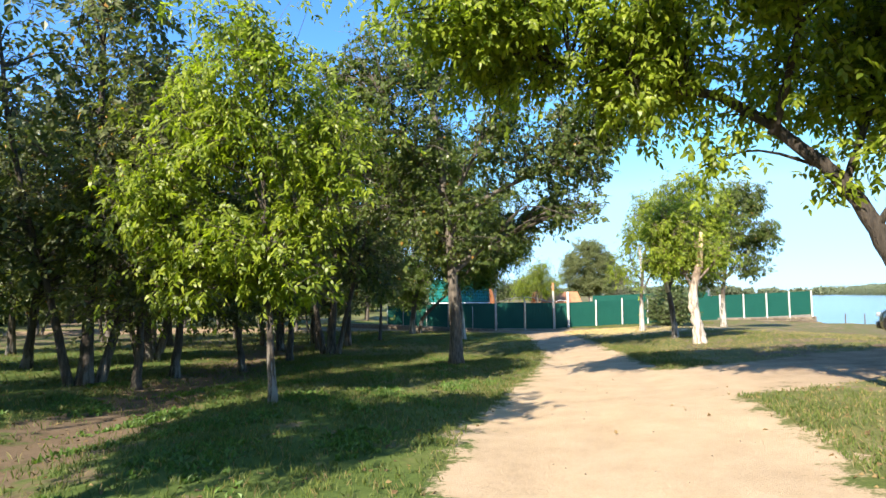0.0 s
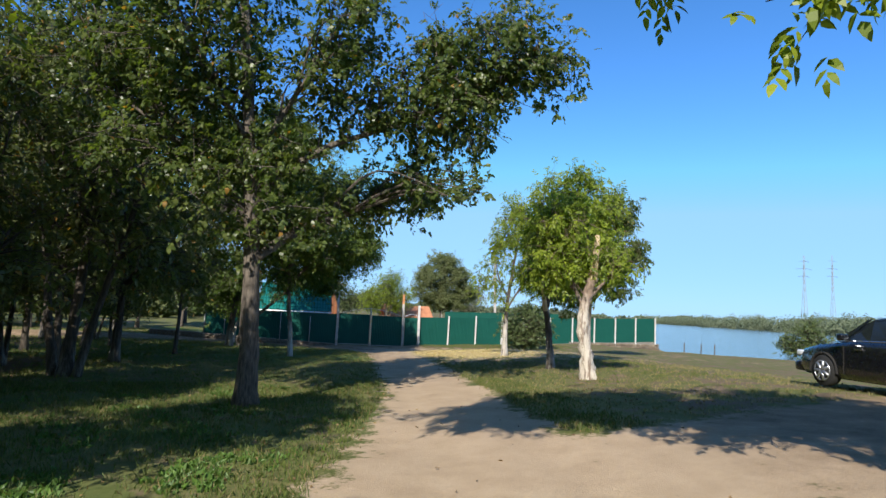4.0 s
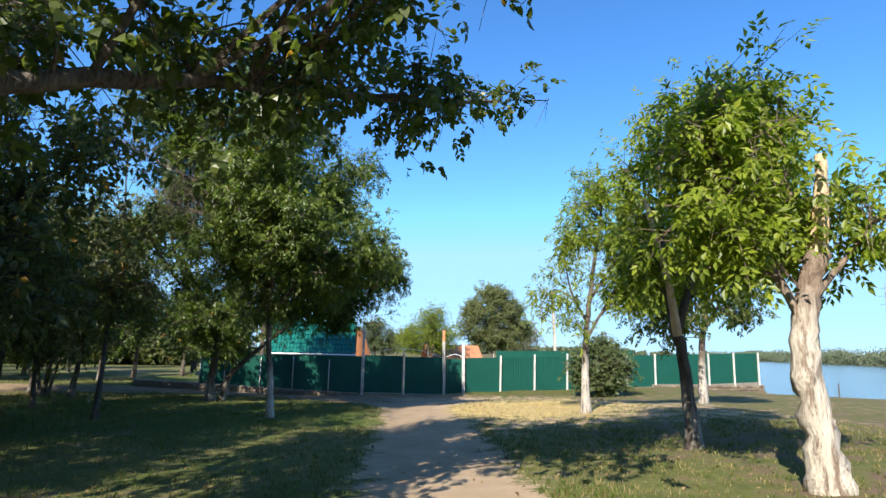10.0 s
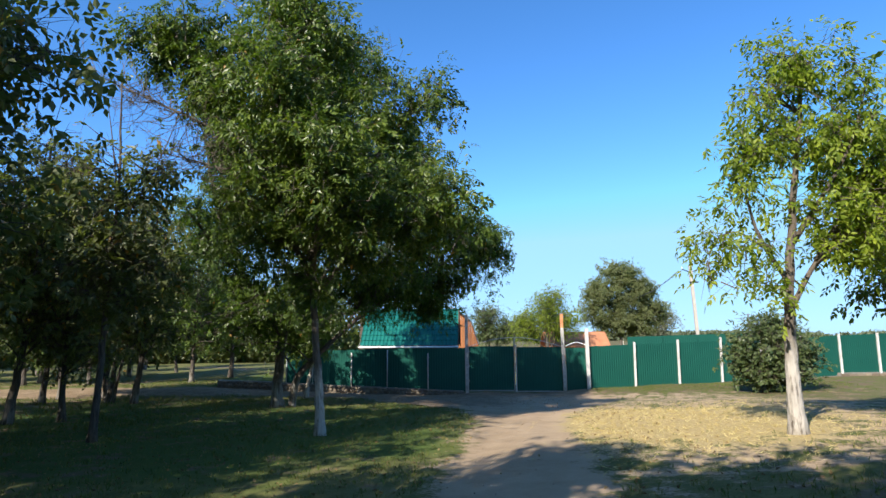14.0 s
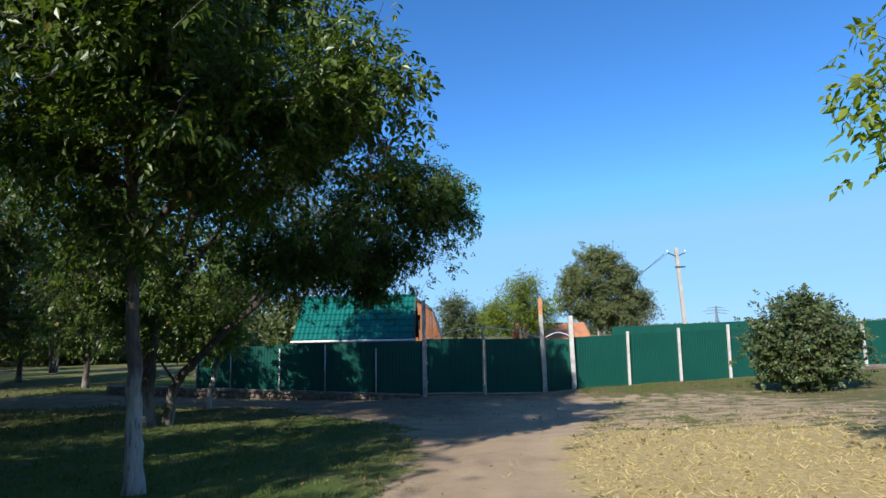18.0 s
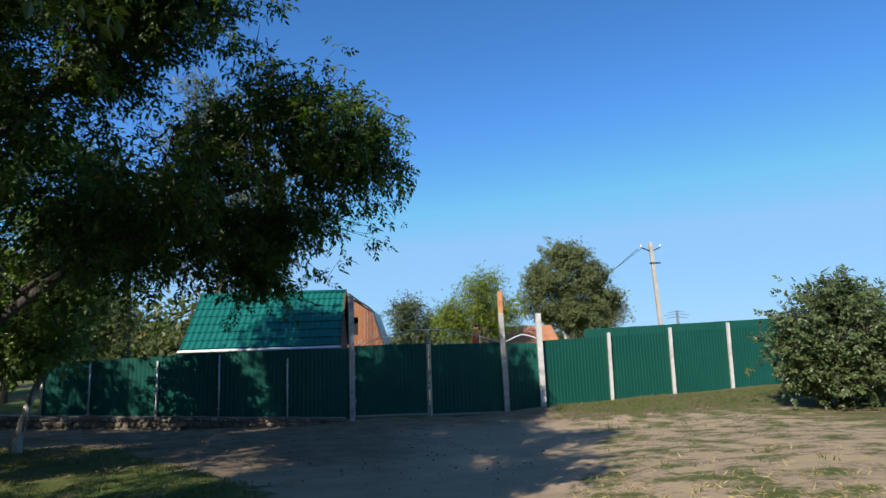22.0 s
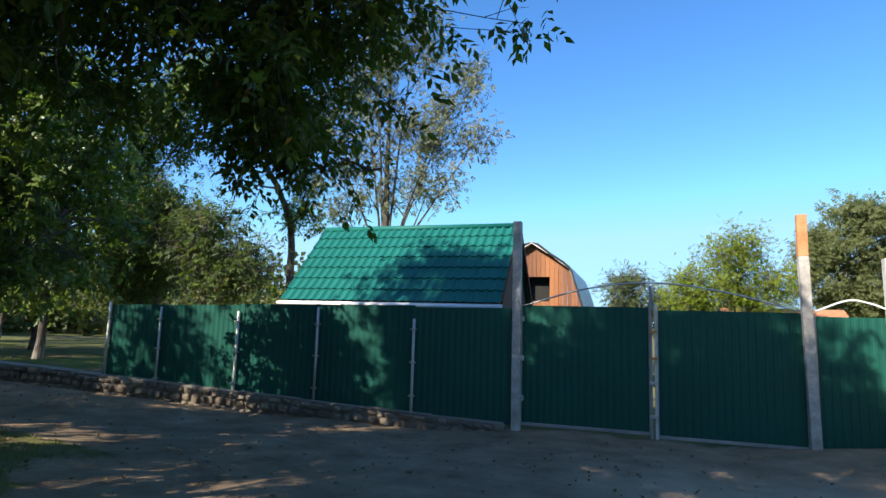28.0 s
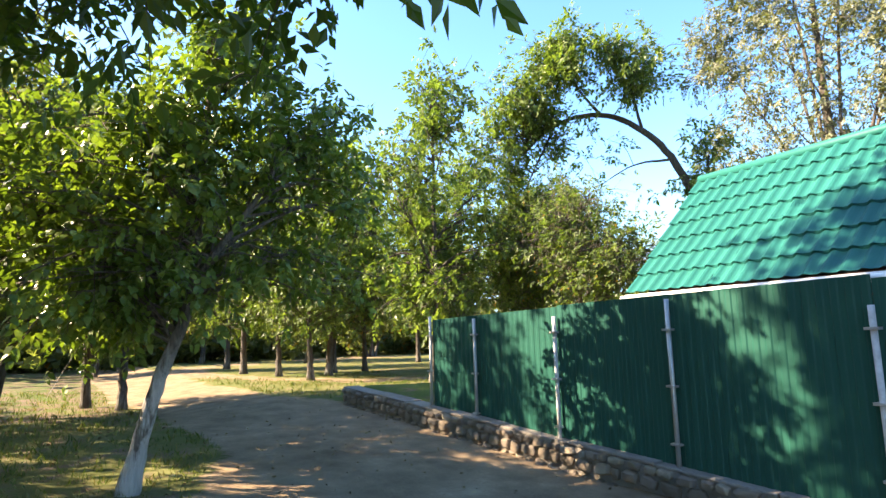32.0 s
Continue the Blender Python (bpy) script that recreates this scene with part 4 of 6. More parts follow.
b = on_ground(-2.36, 38.55)
tree("spreading_maple", b, "many-stemmed maple with limewashed feet spreading over the yard", [
    (rel(b, [b, (-2.32, 38.45, 1.0), (-2.03, 38.15, 2.7), (-1.25, 37.8, 4.4), (-0.6, 37.9, 7.4), (-0.3, 38.0, 11.0)]), 0.20, 0.05),
    (rel(b, [(-1.92, 38.65, -0.05), (-1.74, 38.55, 0.9), (-1.25, 38.45, 1.5), (-0.3, 38.45, 2.4), (0.8, 38.8, 3.4), (2.4, 39.8, 4.6), (4.4, 41.0, 5.8)]), 0.14, 0.03),
    (rel(b, [(-2.12, 38.25, 2.3), (-2.5, 37.8, 3.1), (-3.1, 37.2, 4.2), (-3.8, 36.7, 6.0), (-4.4, 36.5, 9.2)]), 0.13, 0.03),
    (rel(b, [(-1.4, 37.5, 3.0), (-0.2, 38.2, 5.2), (1.4, 38.7, 7.6)]), 0.09, 0.02),
    (rel(b, [(-1.1, 37.7, 4.6), (-1.9, 39.0, 6.6), (-2.6, 40.3, 8.6), (-3.2, 40.9, 9.6)]), 0.08, 0.02),
    (rel(b, [(0.8, 38.8, 3.4), (1.4, 39.9, 3.9), (1.9, 41.4, 4.2), (2.0, 42.8, 3.8)]), 0.05, 0.012),
    (rel(b, [(0.0, 38.4, 2.8), (0.2, 39.9, 3.7), (0.3, 41.6, 4.1)]), 0.045, 0.012),
    (rel(b, [(-3.4, 36.9, 4.4), (-4.7, 36.3, 6.2), (-6.2, 35.7, 7.6), (-7.4, 35.2, 8.6)]), 0.06, 0.01)],
     # high clumps near (-3, 40) are unseen, added to shade fence and roof
     around(b, [((-0.6, 37.9, 7.2), (2.6, 2.3, 2.0)), ((-0.6, 37.9, 10.2), (3.0, 2.6, 2.3)), ((2.0, 38.4, 8.2), (1.7, 1.8, 1.7)), ((3.3, 40.0, 5.9), (1.8, 1.6, 1.2)), ((1.2, 39.2, 4.7), (2.0, 1.8, 1.3)), ((4.8, 41.2, 6.0), (1.1, 1.2, 1.05)), ((4.5, 42.3, 5.0), (0.9, 0.9, 0.8)), ((2.2, 39.6, 7.0), (1.3, 1.2, 0.9)), ((0.6, 39.6, 7.2), (1.6, 1.3, 1.2)), ((3.4, 42.3, 4.6), (1.0, 0.9, 0.7)), ((3.0, 43.1, 3.95), (0.6, 0.6, 0.5)), ((-2.2, 39.4, 4.7), (1.5, 1.2, 0.9)), ((-1.4, 41.2, 6.3), (1.2, 1.1, 0.9)), ((-3.4, 38.5, 8.0), (1.2, 1.1, 1.0)), ((-2.9, 41.3, 6.5), (1.2, 1.1, 0.9)), ((3.5, 41.2, 4.6), (1.1, 1.1, 0.7)), ((4.4, 41.2, 5.2), (0.8, 0.8, 0.6)),
                ((1.7, 42.7, 3.75), (1.0, 0.9, 0.6)), ((2.25, 43.1, 3.45), (0.45, 0.45, 0.35)), ((1.5, 44.0, 4.3), (1.0, 1.0, 0.6)), ((0.2, 41.7, 3.7), (1.2, 1.0, 0.7)), ((-3.6, 36.9, 5.8), (1.6, 1.6, 1.8)), ((0.6, 38.8, 3.4), (1.4, 1.3, 0.8)), ((2.4, 41.0, 3.6), (1.1, 0.9, 0.6)),
                ((-2.2, 37.2, 3.9), (1.5, 1.2, 1.0)), ((-2.7, 36.5, 2.8), (1.4, 1.1, 0.9)), ((-0.8, 36.5, 2.8), (1.0, 0.9, 0.7)), ((-3.4, 37.0, 9.0), (1.5, 1.5, 1.6)), ((-3.4, 40.9, 9.2), (1.7, 1.7, 1.4)), ((-2.6, 39.0, 8.2), (1.6, 1.5, 1.3)), ((-1.2, 40.6, 9.0), (1.5, 1.4, 1.3)), ((-0.4, 40.2, 4.4), (1.5, 1.3, 1.0)), ((1.2, 41.4, 4.9), (1.4, 1.3, 0.9)), ((3.3, 41.9, 3.35), (0.9, 0.7, 0.45)), ((2.5, 42.2, 3.2), (0.9, 0.7, 0.4)), ((3.75, 41.9, 2.85), (0.22, 0.22, 0.3))]),
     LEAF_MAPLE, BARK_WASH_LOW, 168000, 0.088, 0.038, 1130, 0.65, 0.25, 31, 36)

b = on_ground(-2.58, 42.65)
tree("crooked_maple", b, "crooked maple with grey limewashed trunk leaning toward the lane", [
    (rel(b, [b, (-2.54, 42.75, 0.6), (-2.43, 42.92, 1.3), (-2.3, 43.15, 2.0), (-2.35, 43.2, 2.9), (-2.7, 43.3, 4.2), (-2.8, 43.4, 5.2)]), 0.098, 0.025),
    (rel(b, [(-2.35, 43.05, 1.8), (-3.3, 42.7, 2.6), (-4.3, 42.2, 3.2)]), 0.06, 0.015),
    (rel(b, [(-2.3, 43.1, 2.1), (-2.1, 43.7, 3.0), (-2.2, 44.2, 3.9)]), 0.05, 0.012),
    (rel(b, [(-2.35, 43.15, 2.6), (-3.3, 43.2, 3.7), (-4.0, 43.2, 4.7)]), 0.05, 0.012)],
     around(b, [((-2.6, 42.4, 3.0), (1.3, 1.3, 1.1)), ((-2.5, 43.2, 4.0), (1.1, 1.1, 0.9)), ((-2.7, 44.3, 3.7), (0.9, 1.0, 0.9)), ((-3.1, 45.0, 2.9), (0.8, 0.8, 0.8)), ((-2.9, 44.5, 2.3), (0.7, 0.8, 0.5)), ((-2.3, 43.5, 2.4), (0.8, 0.8, 0.4)), ((-2.5, 42.0, 2.1), (0.8, 0.6, 0.45)),
                ((-4.1, 42.0, 2.6), (1.1, 1.1, 1.0)), ((-4.2, 41.2, 3.6), (1.2, 1.0, 1.2)), ((-2.6, 43.9, 5.0), (0.8, 0.9, 0.6))]),
     LEAF_CROOK, BARK_WASH, 26000, 0.082, 0.038, 280, 0.5, 0.26, 37, oval=True)

# unseen tree beside the walk's start, added to shade track and grass
b = on_ground(-5.6, 0.8)
tree("park_elm", b, "unseen elm placed to shade the track's start", [
    (rel(b, [b, (-5.5, 0.8, 1.6), (-5.2, 0.9, 3.2), (-4.9, 1.0, 5.0), (-4.7, 1.0, 6.8)]), 0.2, 0.04),
    (rel(b, [(-5.25, 0.9, 2.8), (-4.4, 1.6, 4.2), (-3.2, 2.8, 5.4)]), 0.09, 0.02),
    (rel(b, [(-5.2, 0.9, 3.2), (-6.2, 2.0, 4.6), (-6.8, 2.6, 5.6)]), 0.07, 0.02)],
     around(b, [((-5.9, 0.8, 5.6), (1.7, 1.6, 1.3)), ((-4.3, 2.2, 5.6), (1.2, 1.0, 0.8)), ((-6.8, 2.4, 5.6), (1.2, 1.1, 0.9))]),
     LEAF_ELM, BARK_ELM, 18000, 0.10, 0.055, 160, 0.5, 0.3, 39)

# ---------------------------------------------------------------- grove
def grove_kind(name, label, seed, h, bark, leaf, many, leaf_len, count=8600):
    r = np.random.default_rng(seed)
    sx, sy = r.uniform(-0.3, 0.3, 2)
    stems = [([(0, 0, 0), (sx * 0.4, sy * 0.4, 1.2), (sx, sy, 0.45 * h), (sx * 1.2, sy * 1.4, 0.9 * h)], 0.13, 0.03)]
    if many:
        stems.append(([(0.22, 0.05, -0.05), (0.5, 0.1, 1.2), (1.1, 0.2, 0.5 * h), (1.5, 0.3, 0.75 * h)], 0.10, 0.02))
        stems.append(([(-0.2, -0.08, -0.05), (-0.45, -0.2, 1.2), (-1.1, -0.5, 0.5 * h), (-1.4, -0.6, 0.8 * h)], 0.09, 0.02))
    for a in r.uniform(0, 6.28, 4):
        z0 = r.uniform(0.28, 0.45) * h
        stems.append(([(sx * 0.8, sy * 0.8, z0), (sx + math.cos(a) * 0.8, sy + math.sin(a) * 0.8, z0 + 1.0), (sx + math.cos(a) * 1.7, sy + math.sin(a) * 1.7, z0 + 1.7)], 0.05, 0.012))
    clumps = [((sx, sy, 0.66 * h), (1.9, 1.9, 0.27 * h)), ((sx, sy, 0.86 * h), (1.2, 1.2, 0.14 * h))]
    for a in r.uniform(0, 6.28, 4):
        clumps.append(((sx + 1.4 * math.cos(a), sy + 1.4 * math.sin(a), r.uniform(0.4, 0.62) * h), (1.1, 1.1, 1.0)))
    for a in r.uniform(0, 6.28, 3):
        clumps.append(((sx + 1.2 * math.cos(a), sy + 1.2 * math.sin(a), r.uniform(0.27, 0.36) * h), (1.0, 1.0, 0.7)))
    return tree(name, (0, 0, -60), label, stems, clumps, leaf, bark, count, leaf_len, leaf_len * 0.5, 170, 0.5, 0.36, seed, 10, "park trees")


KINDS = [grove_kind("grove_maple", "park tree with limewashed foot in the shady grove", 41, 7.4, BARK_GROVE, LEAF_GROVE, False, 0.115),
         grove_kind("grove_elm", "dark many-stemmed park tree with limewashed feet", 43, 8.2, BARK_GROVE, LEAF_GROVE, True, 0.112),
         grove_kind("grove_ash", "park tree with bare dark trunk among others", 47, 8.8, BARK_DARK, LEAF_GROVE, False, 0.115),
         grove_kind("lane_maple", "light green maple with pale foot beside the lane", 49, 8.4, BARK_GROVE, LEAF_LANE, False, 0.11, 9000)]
# (-8.0, 39.9) and (-9.3, 40.5) are added to shade the fence
GROVE = [(-7.5, 12.6, 1, 1.22), (-6.2, 12.2, 2, 0.8), (-6.4, 14.3, 0, 0.95), (-5.5, 16.4, 0, 0.8), (-4.75, 18.3, 2, 0.9), (-4.1, 21.3, 1, 1.3), (-8.2, 26.8, 0, 1.05),
         (-4.3, 25.9, 0, 1.2), (-5.0, 23.4, 2, 1.0), (-6.5, 29.0, 0, 1.0), (-7.6, 33.6, 0, 1.0), (-6.8, 34.5, 2, 0.8), (-11.5, 40.0, 0, 1.0), (-12.3, 42.1, 3, 0.9), (-8.0, 39.9, 0, 1.05), (-9.3, 40.5, 1, 0.95), (-10.9, 42.8, 3, 0.85),
         (-18.6, 48.2, 3, 1.0), (-15.3, 48.4, 3, 0.95), (-17.6, 49.8, 3, 1.1), (-11.2, 50.8, 3, 1.15), (-26, 47.6, 3, 1.2), (-24.7, 57.2, 3, 1.1), (-19.5, 50.6, 3, 1.25), (-17.5, 55.5, 3, 1.15), (-21, 47.4, 3, 1.2), 
         (-10, 9.5, 2, 1.1), (-11.5, 16.5, 0, 1.1), (-10.5, 21.5, 1, 1.1), (-12.5, 27, 2, 1.1), (-11.8, 33.5, 1, 1.05), (-16, 22, 0, 1.2), (-17, 30, 1, 1.2),
         (-22, 27, 2, 1.2), (-15.5, 12, 0, 1.2), (-20, 18, 1, 1.2), (-19.5, 52, 2, 0.95), (-29, 42, 1, 1.2), (-31, 53, 2, 1.2), (-22, 65, 1, 1.2), (-30, 63, 0, 1.2),
         # (-6.8, 24.6) and (-8.6, 30.6) are added to shade the yard
         (-17, 60.5, 0, 0.9), (-37, 48, 0, 1.3), (-38, 60, 1, 1.3), (-6.8, 24.6, 1, 1.05), (-8.6, 30.6, 2, 1.1), (-9.0, 18.2, 1, 1.1), (-9.5, 5.0, 1, 1.1), (-14, 4.5, 2, 1.2), (-45, 54, 2, 1.3)]
rg = np.random.default_rng(3)
for gx, gy, gk, gs in GROVE:
    gx_, gy_, gz_ = on_ground(gx, gy, -0.03)
    copy_thing(KINDS[gk], Matrix.LocRotScale((gx_, gy_, gz_), Euler((0, 0, float(rg.uniform(0, 6.28)))), Vector((gs, gs, gs * float(rg.uniform(0.92, 1.1))))))
for k in KINDS:
    for o in (*k.children_recursive, k):
        bpy.data.objects.remove(o)

# trees behind the fence
FAR_TREES = [("silver_tree", (-3.4, 58.0), 15.0, [((0, 0, 8.2), (2.0, 1.8, 2.4)), ((2.2, 0, 8.8), (1.5, 1.3, 1.1)), ((3.6, 0, 8.4), (1.0, 0.9, 0.7)), ((3.0, 0, 10.8), (1.3, 1.2, 1.0)), ((-1.4, 0, 11.5), (1.7, 1.6, 1.6)), ((1.0, 0, 12.8), (1.8, 1.6, 1.5)), ((-2.8, 0, 9.4), (1.4, 1.3, 1.4)),
                                           ((-2.0, 0, 6.4), (1.3, 1.2, 1.2)), ((-1.0, 0, 14.0), (1.4, 1.3, 1.2)), ((1.8, 0, 6.6), (1.2, 1.1, 0.9))], LEAF_OLIVE, 22000, 0.14, "tall silvery tree with airy grey leaves behind the shed"),
             ("round_tree", (17.2, 75.0), 9.5, [((0, 0, 6.0), (3.3, 3.0, 3.4)), ((1.8, 0, 4.4), (3.0, 2.4, 2.0)), ((-2.0, 0, 4.6), (2.2, 2.0, 2.0)), ((0.1, 0, 8.0), (2.4, 2.0, 1.4)), ((2.2, 0, 6.2), (1.8, 1.6, 1.4)), ((-1.9, 0, 6.4), (1.6, 1.5, 1.4))], LEAF_ROUND, 64000, 0.15, "dense round grey-green tree beyond the fence"),
             ("apricot_tree", (9.4, 65.0), 6.4, [((0, 0, 4.4), (1.9, 1.8, 1.3)), ((0.6, 0, 5.6), (1.0, 1.0, 0.7)), ((1.5, 0, 3.6), (1.4, 1.3, 1.3)), ((-1.7, 0, 3.4), (1.4, 1.3, 1.1))], LEAF_YOUNG, 15000, 0.12, "light green garden tree beyond the gate"),
             ("garden_tree", (5.2, 76.0), 6.2, [((0, 0, 4.2), (2.0, 1.8, 1.7)), ((1.8, 0, 3.2), (1.6, 1.4, 1.2))], LEAF_BUSH, 9000, 0.16, "dark garden tree behind the barn"),
             ("garden_tree", (11.5, 84.0), 6.0, [((0, 0, 4.0), (2.6, 2.2, 1.8)), ((-2.4, 0, 3.4), (2, 1.8, 1.2))], LEAF_BUSH, 9000, 0.16, "dark garden tree far behind the gate"),
             ("garden_tree", (24.0, 88.0), 6.4, [((0, 0, 4.0), (3.0, 2.2, 1.8)), ((-2.8, 0, 3.6), (2.2, 1.8, 1.4))], LEAF_OLIVE, 9000, 0.18, "grey garden tree beside the round one"),
             ("yard_tree", (-7.3, 53.0), 5.2, [((0, 0, 3.5), (1.8, 1.6, 1.5)), ((1.4, 0, 2.6), (1.3, 1.2, 1.1))], LEAF_DARK, 11000, 0.12, "greyish yard tree behind the fence"),
             ("yard_tree", (-10.6, 54.5), 6.4, [((0, 0, 4.2), (2.2, 1.8, 1.8)), ((-1.4, 0, 2.8), (1.4, 1.3, 1.2))], LEAF_DARK, 12000, 0.13, "dark yard tree behind the stone kerb")]
for i, (nm, (tx, ty), hh, cl, lf, cnt, ll, lab) in enumerate(FAR_TREES):
    c0 = cl[0][0]
    stems = [([(0, 0, 0), (0.05, 0, 0.25 * hh), (c0[0] * 0.4, 0, 0.5 * hh), (c0[0], 0, 0.8 * hh)], 0.05 * hh ** 0.6, 0.03)]
    for c, r in cl[1:]:
        stems.append(([(0.05, 0, 0.22 * hh), (c[0] * 0.5, 0.1, c[2] * 0.7), c], 0.06, 0.015))
    tree(nm, on_ground(tx, ty), lab, stems, cl, lf, BARK_ELM, int(cnt * 1.7), ll * 0.66, ll * 0.3, 260, 0.4, 0.36, 60 + i, 10, "trees behind the fence", twig_r=0.02)

b = on_ground(-8.2, 59.3)
tree("arched_tree", b, "tree whose long dark limb arches over to one side", [
    (rel(b, [b, (-8.2, 59.3, 3.0), (-8.25, 59.25, 5.4), (-8.7, 58.9, 7.2), (-9.4, 58.2, 8.5), (-10.3, 57.2, 9.2), (-11.3, 56.0, 9.0), (-12.0, 55.0, 8.0)]), 0.2, 0.05),
    (rel(b, [(-8.3, 59.2, 5.6), (-7.9, 59.3, 6.6), (-7.7, 59.3, 7.4)]), 0.07, 0.02), (rel(b, [(-9.4, 58.2, 8.5), (-9.2, 57.6, 9.8), (-9.0, 57.4, 10.8)]), 0.06, 0.015),
    (rel(b, [(-10.3, 57.2, 9.2), (-10.5, 56.2, 10.3), (-10.4, 55.6, 11.3)]), 0.06, 0.015), (rel(b, [(-8.9, 58.8, 7.4), (-9.9, 58.2, 7.4), (-10.8, 57.4, 6.8)]), 0.05, 0.012),
    (rel(b, [(-11.3, 56.0, 9.0), (-12.0, 55.0, 6.5), (-12.1, 54.7, 4.8)]), 0.05, 0.012)],
     around(b, [((-11.5, 54.5, 9.7), (1.5, 1.5, 1.2)), ((-10.2, 55.6, 10.9), (1.7, 1.6, 1.0)), ((-8.7, 57.3, 10.5), (1.6, 1.5, 1.0)), ((-12.4, 54.0, 7.7), (1.2, 1.2, 1.1)), ((-11.0, 56.4, 8.4), (1.0, 1.0, 0.7)),
                ((-12.0, 54.6, 5.3), (1.7, 1.5, 1.4)), ((-11.4, 55.5, 3.6), (1.4, 1.3, 1.1)), ((-7.8, 59.4, 6.3), (1.0, 1.0, 0.9)), ((-7.6, 59.0, 7.9), (0.8, 0.8, 0.6))]),
     LEAF_LANE, BARK_DARK, 30000, 0.13, 0.06, 330, 0.4, 0.32, 68, 34)

# the round bush before the fence
b = on_ground(15.7, 43.9)
tree("round_bush", b, "round leafy bush on dry grass before the fence", [
    ([(0, 0, 0), (0.1, 0, 0.7), (0.3, 0.1, 1.6), (0.4, 0.1, 2.6)], 0.05, 0.012), ([(0.15, 0.1, 0), (0.7, 0.2, 0.8), (1.3, 0.2, 1.7)], 0.04, 0.01),
    ([(-0.15, 0, 0), (-0.6, -0.1, 0.8), (-1.1, -0.2, 1.6)], 0.04, 0.01), ([(0, -0.15, 0), (0.1, -0.7, 0.8), (0.2, -1.0, 1.7)], 0.04, 0.01)],
     [((0.25, 0, 1.7), (1.7, 1.5, 1.25)), ((0.3, 0, 2.5), (1.0, 1.0, 0.65)), ((1.3, 0, 1.4), (0.9, 1.0, 1.0)), ((-0.9, 0, 1.1), (0.8, 0.9, 0.8)), ((0.3, -0.5, 0.7), (1.5, 1.0, 0.5))],
     LEAF_BUSH, BARK_DARK, 24000, 0.085, 0.05, 330, 0.2, 0.2, 53, 6, cat="bush")

# ---------------------------------------------------------------- far woods and pylons over the river
def woods(name, label, line, height, count, size, mat, seed):
    """A belt of far trees along a line: crowns of many leaf clumps."""
    rng = np.random.default_rng(seed)
    line = bent(line, 12)
    s = rng.uniform(0, len(line) - 1.001, count)
    i = s.astype(int)
    p = line[i] + (line[i + 1] - line[i]) * (s - i)[:, None]
    h = height * (0.8 + 0.12 * np.sin(s * 2.3) * np.sin(s * 0.9 + 1)) * rng.uniform(0.4, 1.15, count)
    p = p + rng.normal(size=(count, 3)) * np.array([height * 0.5, height * 0.5, 0])
    p[:, 2] = ground_z(p[:, 0], p[:, 1])
    per = 150
    at = np.repeat(p, per, 0)
    hh = np.repeat(h, per)
    u = rng.normal(size=(len(at), 3))
    u /= np.linalg.norm(u, axis=1)[:, None]
    rr = rng.uniform(0.55, 1.0, len(at))
    at = at + np.stack([u[:, 0] * hh * 0.45 * rr, u[:, 1] * hh * 0.45 * rr, hh * 0.5 + u[:, 2] * hh * 0.48 * rr], -1)
    me = leaf_mesh(name, at, rng.normal(size=at.shape), size, size * 0.75, mat, rng)
    return tagged(new(name, me), label, "woods", kind="stuff")


# leaf colour greyed, with the haze of distance mixed in
LEAF_FAR = leaf_material("far_leaf", (0.070, 0.092, 0.055), (0.100, 0.125, 0.072), (0.15, 0.17, 0.10), 0.6, 0.15)
woods("far_woods", "low wooded bank across the river", [(520, 860, 0), (430, 640, 0), (370, 480, 0), (318, 345, 0), (288, 262, 0), (268, 200, 0), (252, 120, 0), (250, 20, 0), (262, -100, 0)], 15.0, 1500, 1.1, LEAF_FAR, 71)
woods("far_woods", "hazy line of trees downriver", [(-40, 760, 0), (120, 740, 0), (260, 700, 0), (400, 660, 0), (520, 700, 0)], 12.0, 420, 3.2, LEAF_FAR, 72)
woods("deep_grove", "shady depth of the park grove", [(-34, -20, 0), (-38, 5, 0), (-40, 30, 0), (-52, 50, 0), (-50, 75, 0), (-32, 92, 0), (-14, 96, 0)], 10.5, 330, 0.75, LEAF_GROVE, 73)
woods("deep_grove", "shady hedge at the far side of the park", [(-26, 0, 0), (-30, 20, 0), (-36, 38, 0), (-44, 52, 0), (-40, 70, 0), (-26, 80, 0), (-12, 82, 0)], 4.6, 330, 0.5, LEAF_GROVE, 74)
woods("deep_grove", "trees behind the walker", [(-30, -14, 0), (-12, -18, 0), (6, -20, 0), (16, -18, 0)], 11, 90, 0.7, LEAF_DARK, 75)


def pylon(x, y, h, w, label):
    root = thing("power_pylon", (x, y, 0.5), label, "pylon", "far pylons")
    bag = Bag()
    for sx in (-1, 1):
        for sy in (-1, 1):
            bag.add(*tube([(sx * w, sy * w, 0), (sx * w * 0.25, sy * w * 0.25, h * 0.6), (sx * 0.15 * w, sy * 0.15 * w, h)], [0.22, 0.2, 0.16], 4))
    part("mast", bag.mesh("mast", PYLON), root)
    for k in range(9):
        z0, z1 = h * k / 10, h * (k + 1) / 10
        f0, f1 = (w * max(0.16, 1 - 1.25 * z / h) for z in (z0, z1))
        brace = Bag()
        for sx, sy, tx, ty in ((-1, -1, 1, -1), (1, -1, 1, 1), (1, 1, -1, 1), (-1, 1, -1, -1)):
            brace.add(*tube([(sx * f0, sy * f0, z0), (tx * f1, ty * f1, z1)], [0.1, 0.1], 4))
        part("brace", brace.mesh("brace", PYLON), root)
    for z, l in ((0.72, 6), (0.82, 7.5), (0.92, 5)):
        part("cross_arm", Bag().add(*tube([(-l, 0, h * z), (0, 0, h * z + 0.8), (l, 0, h * z)], [0.1, 0.2, 0.1], 4)).mesh("cross_arm", PYLON), root)


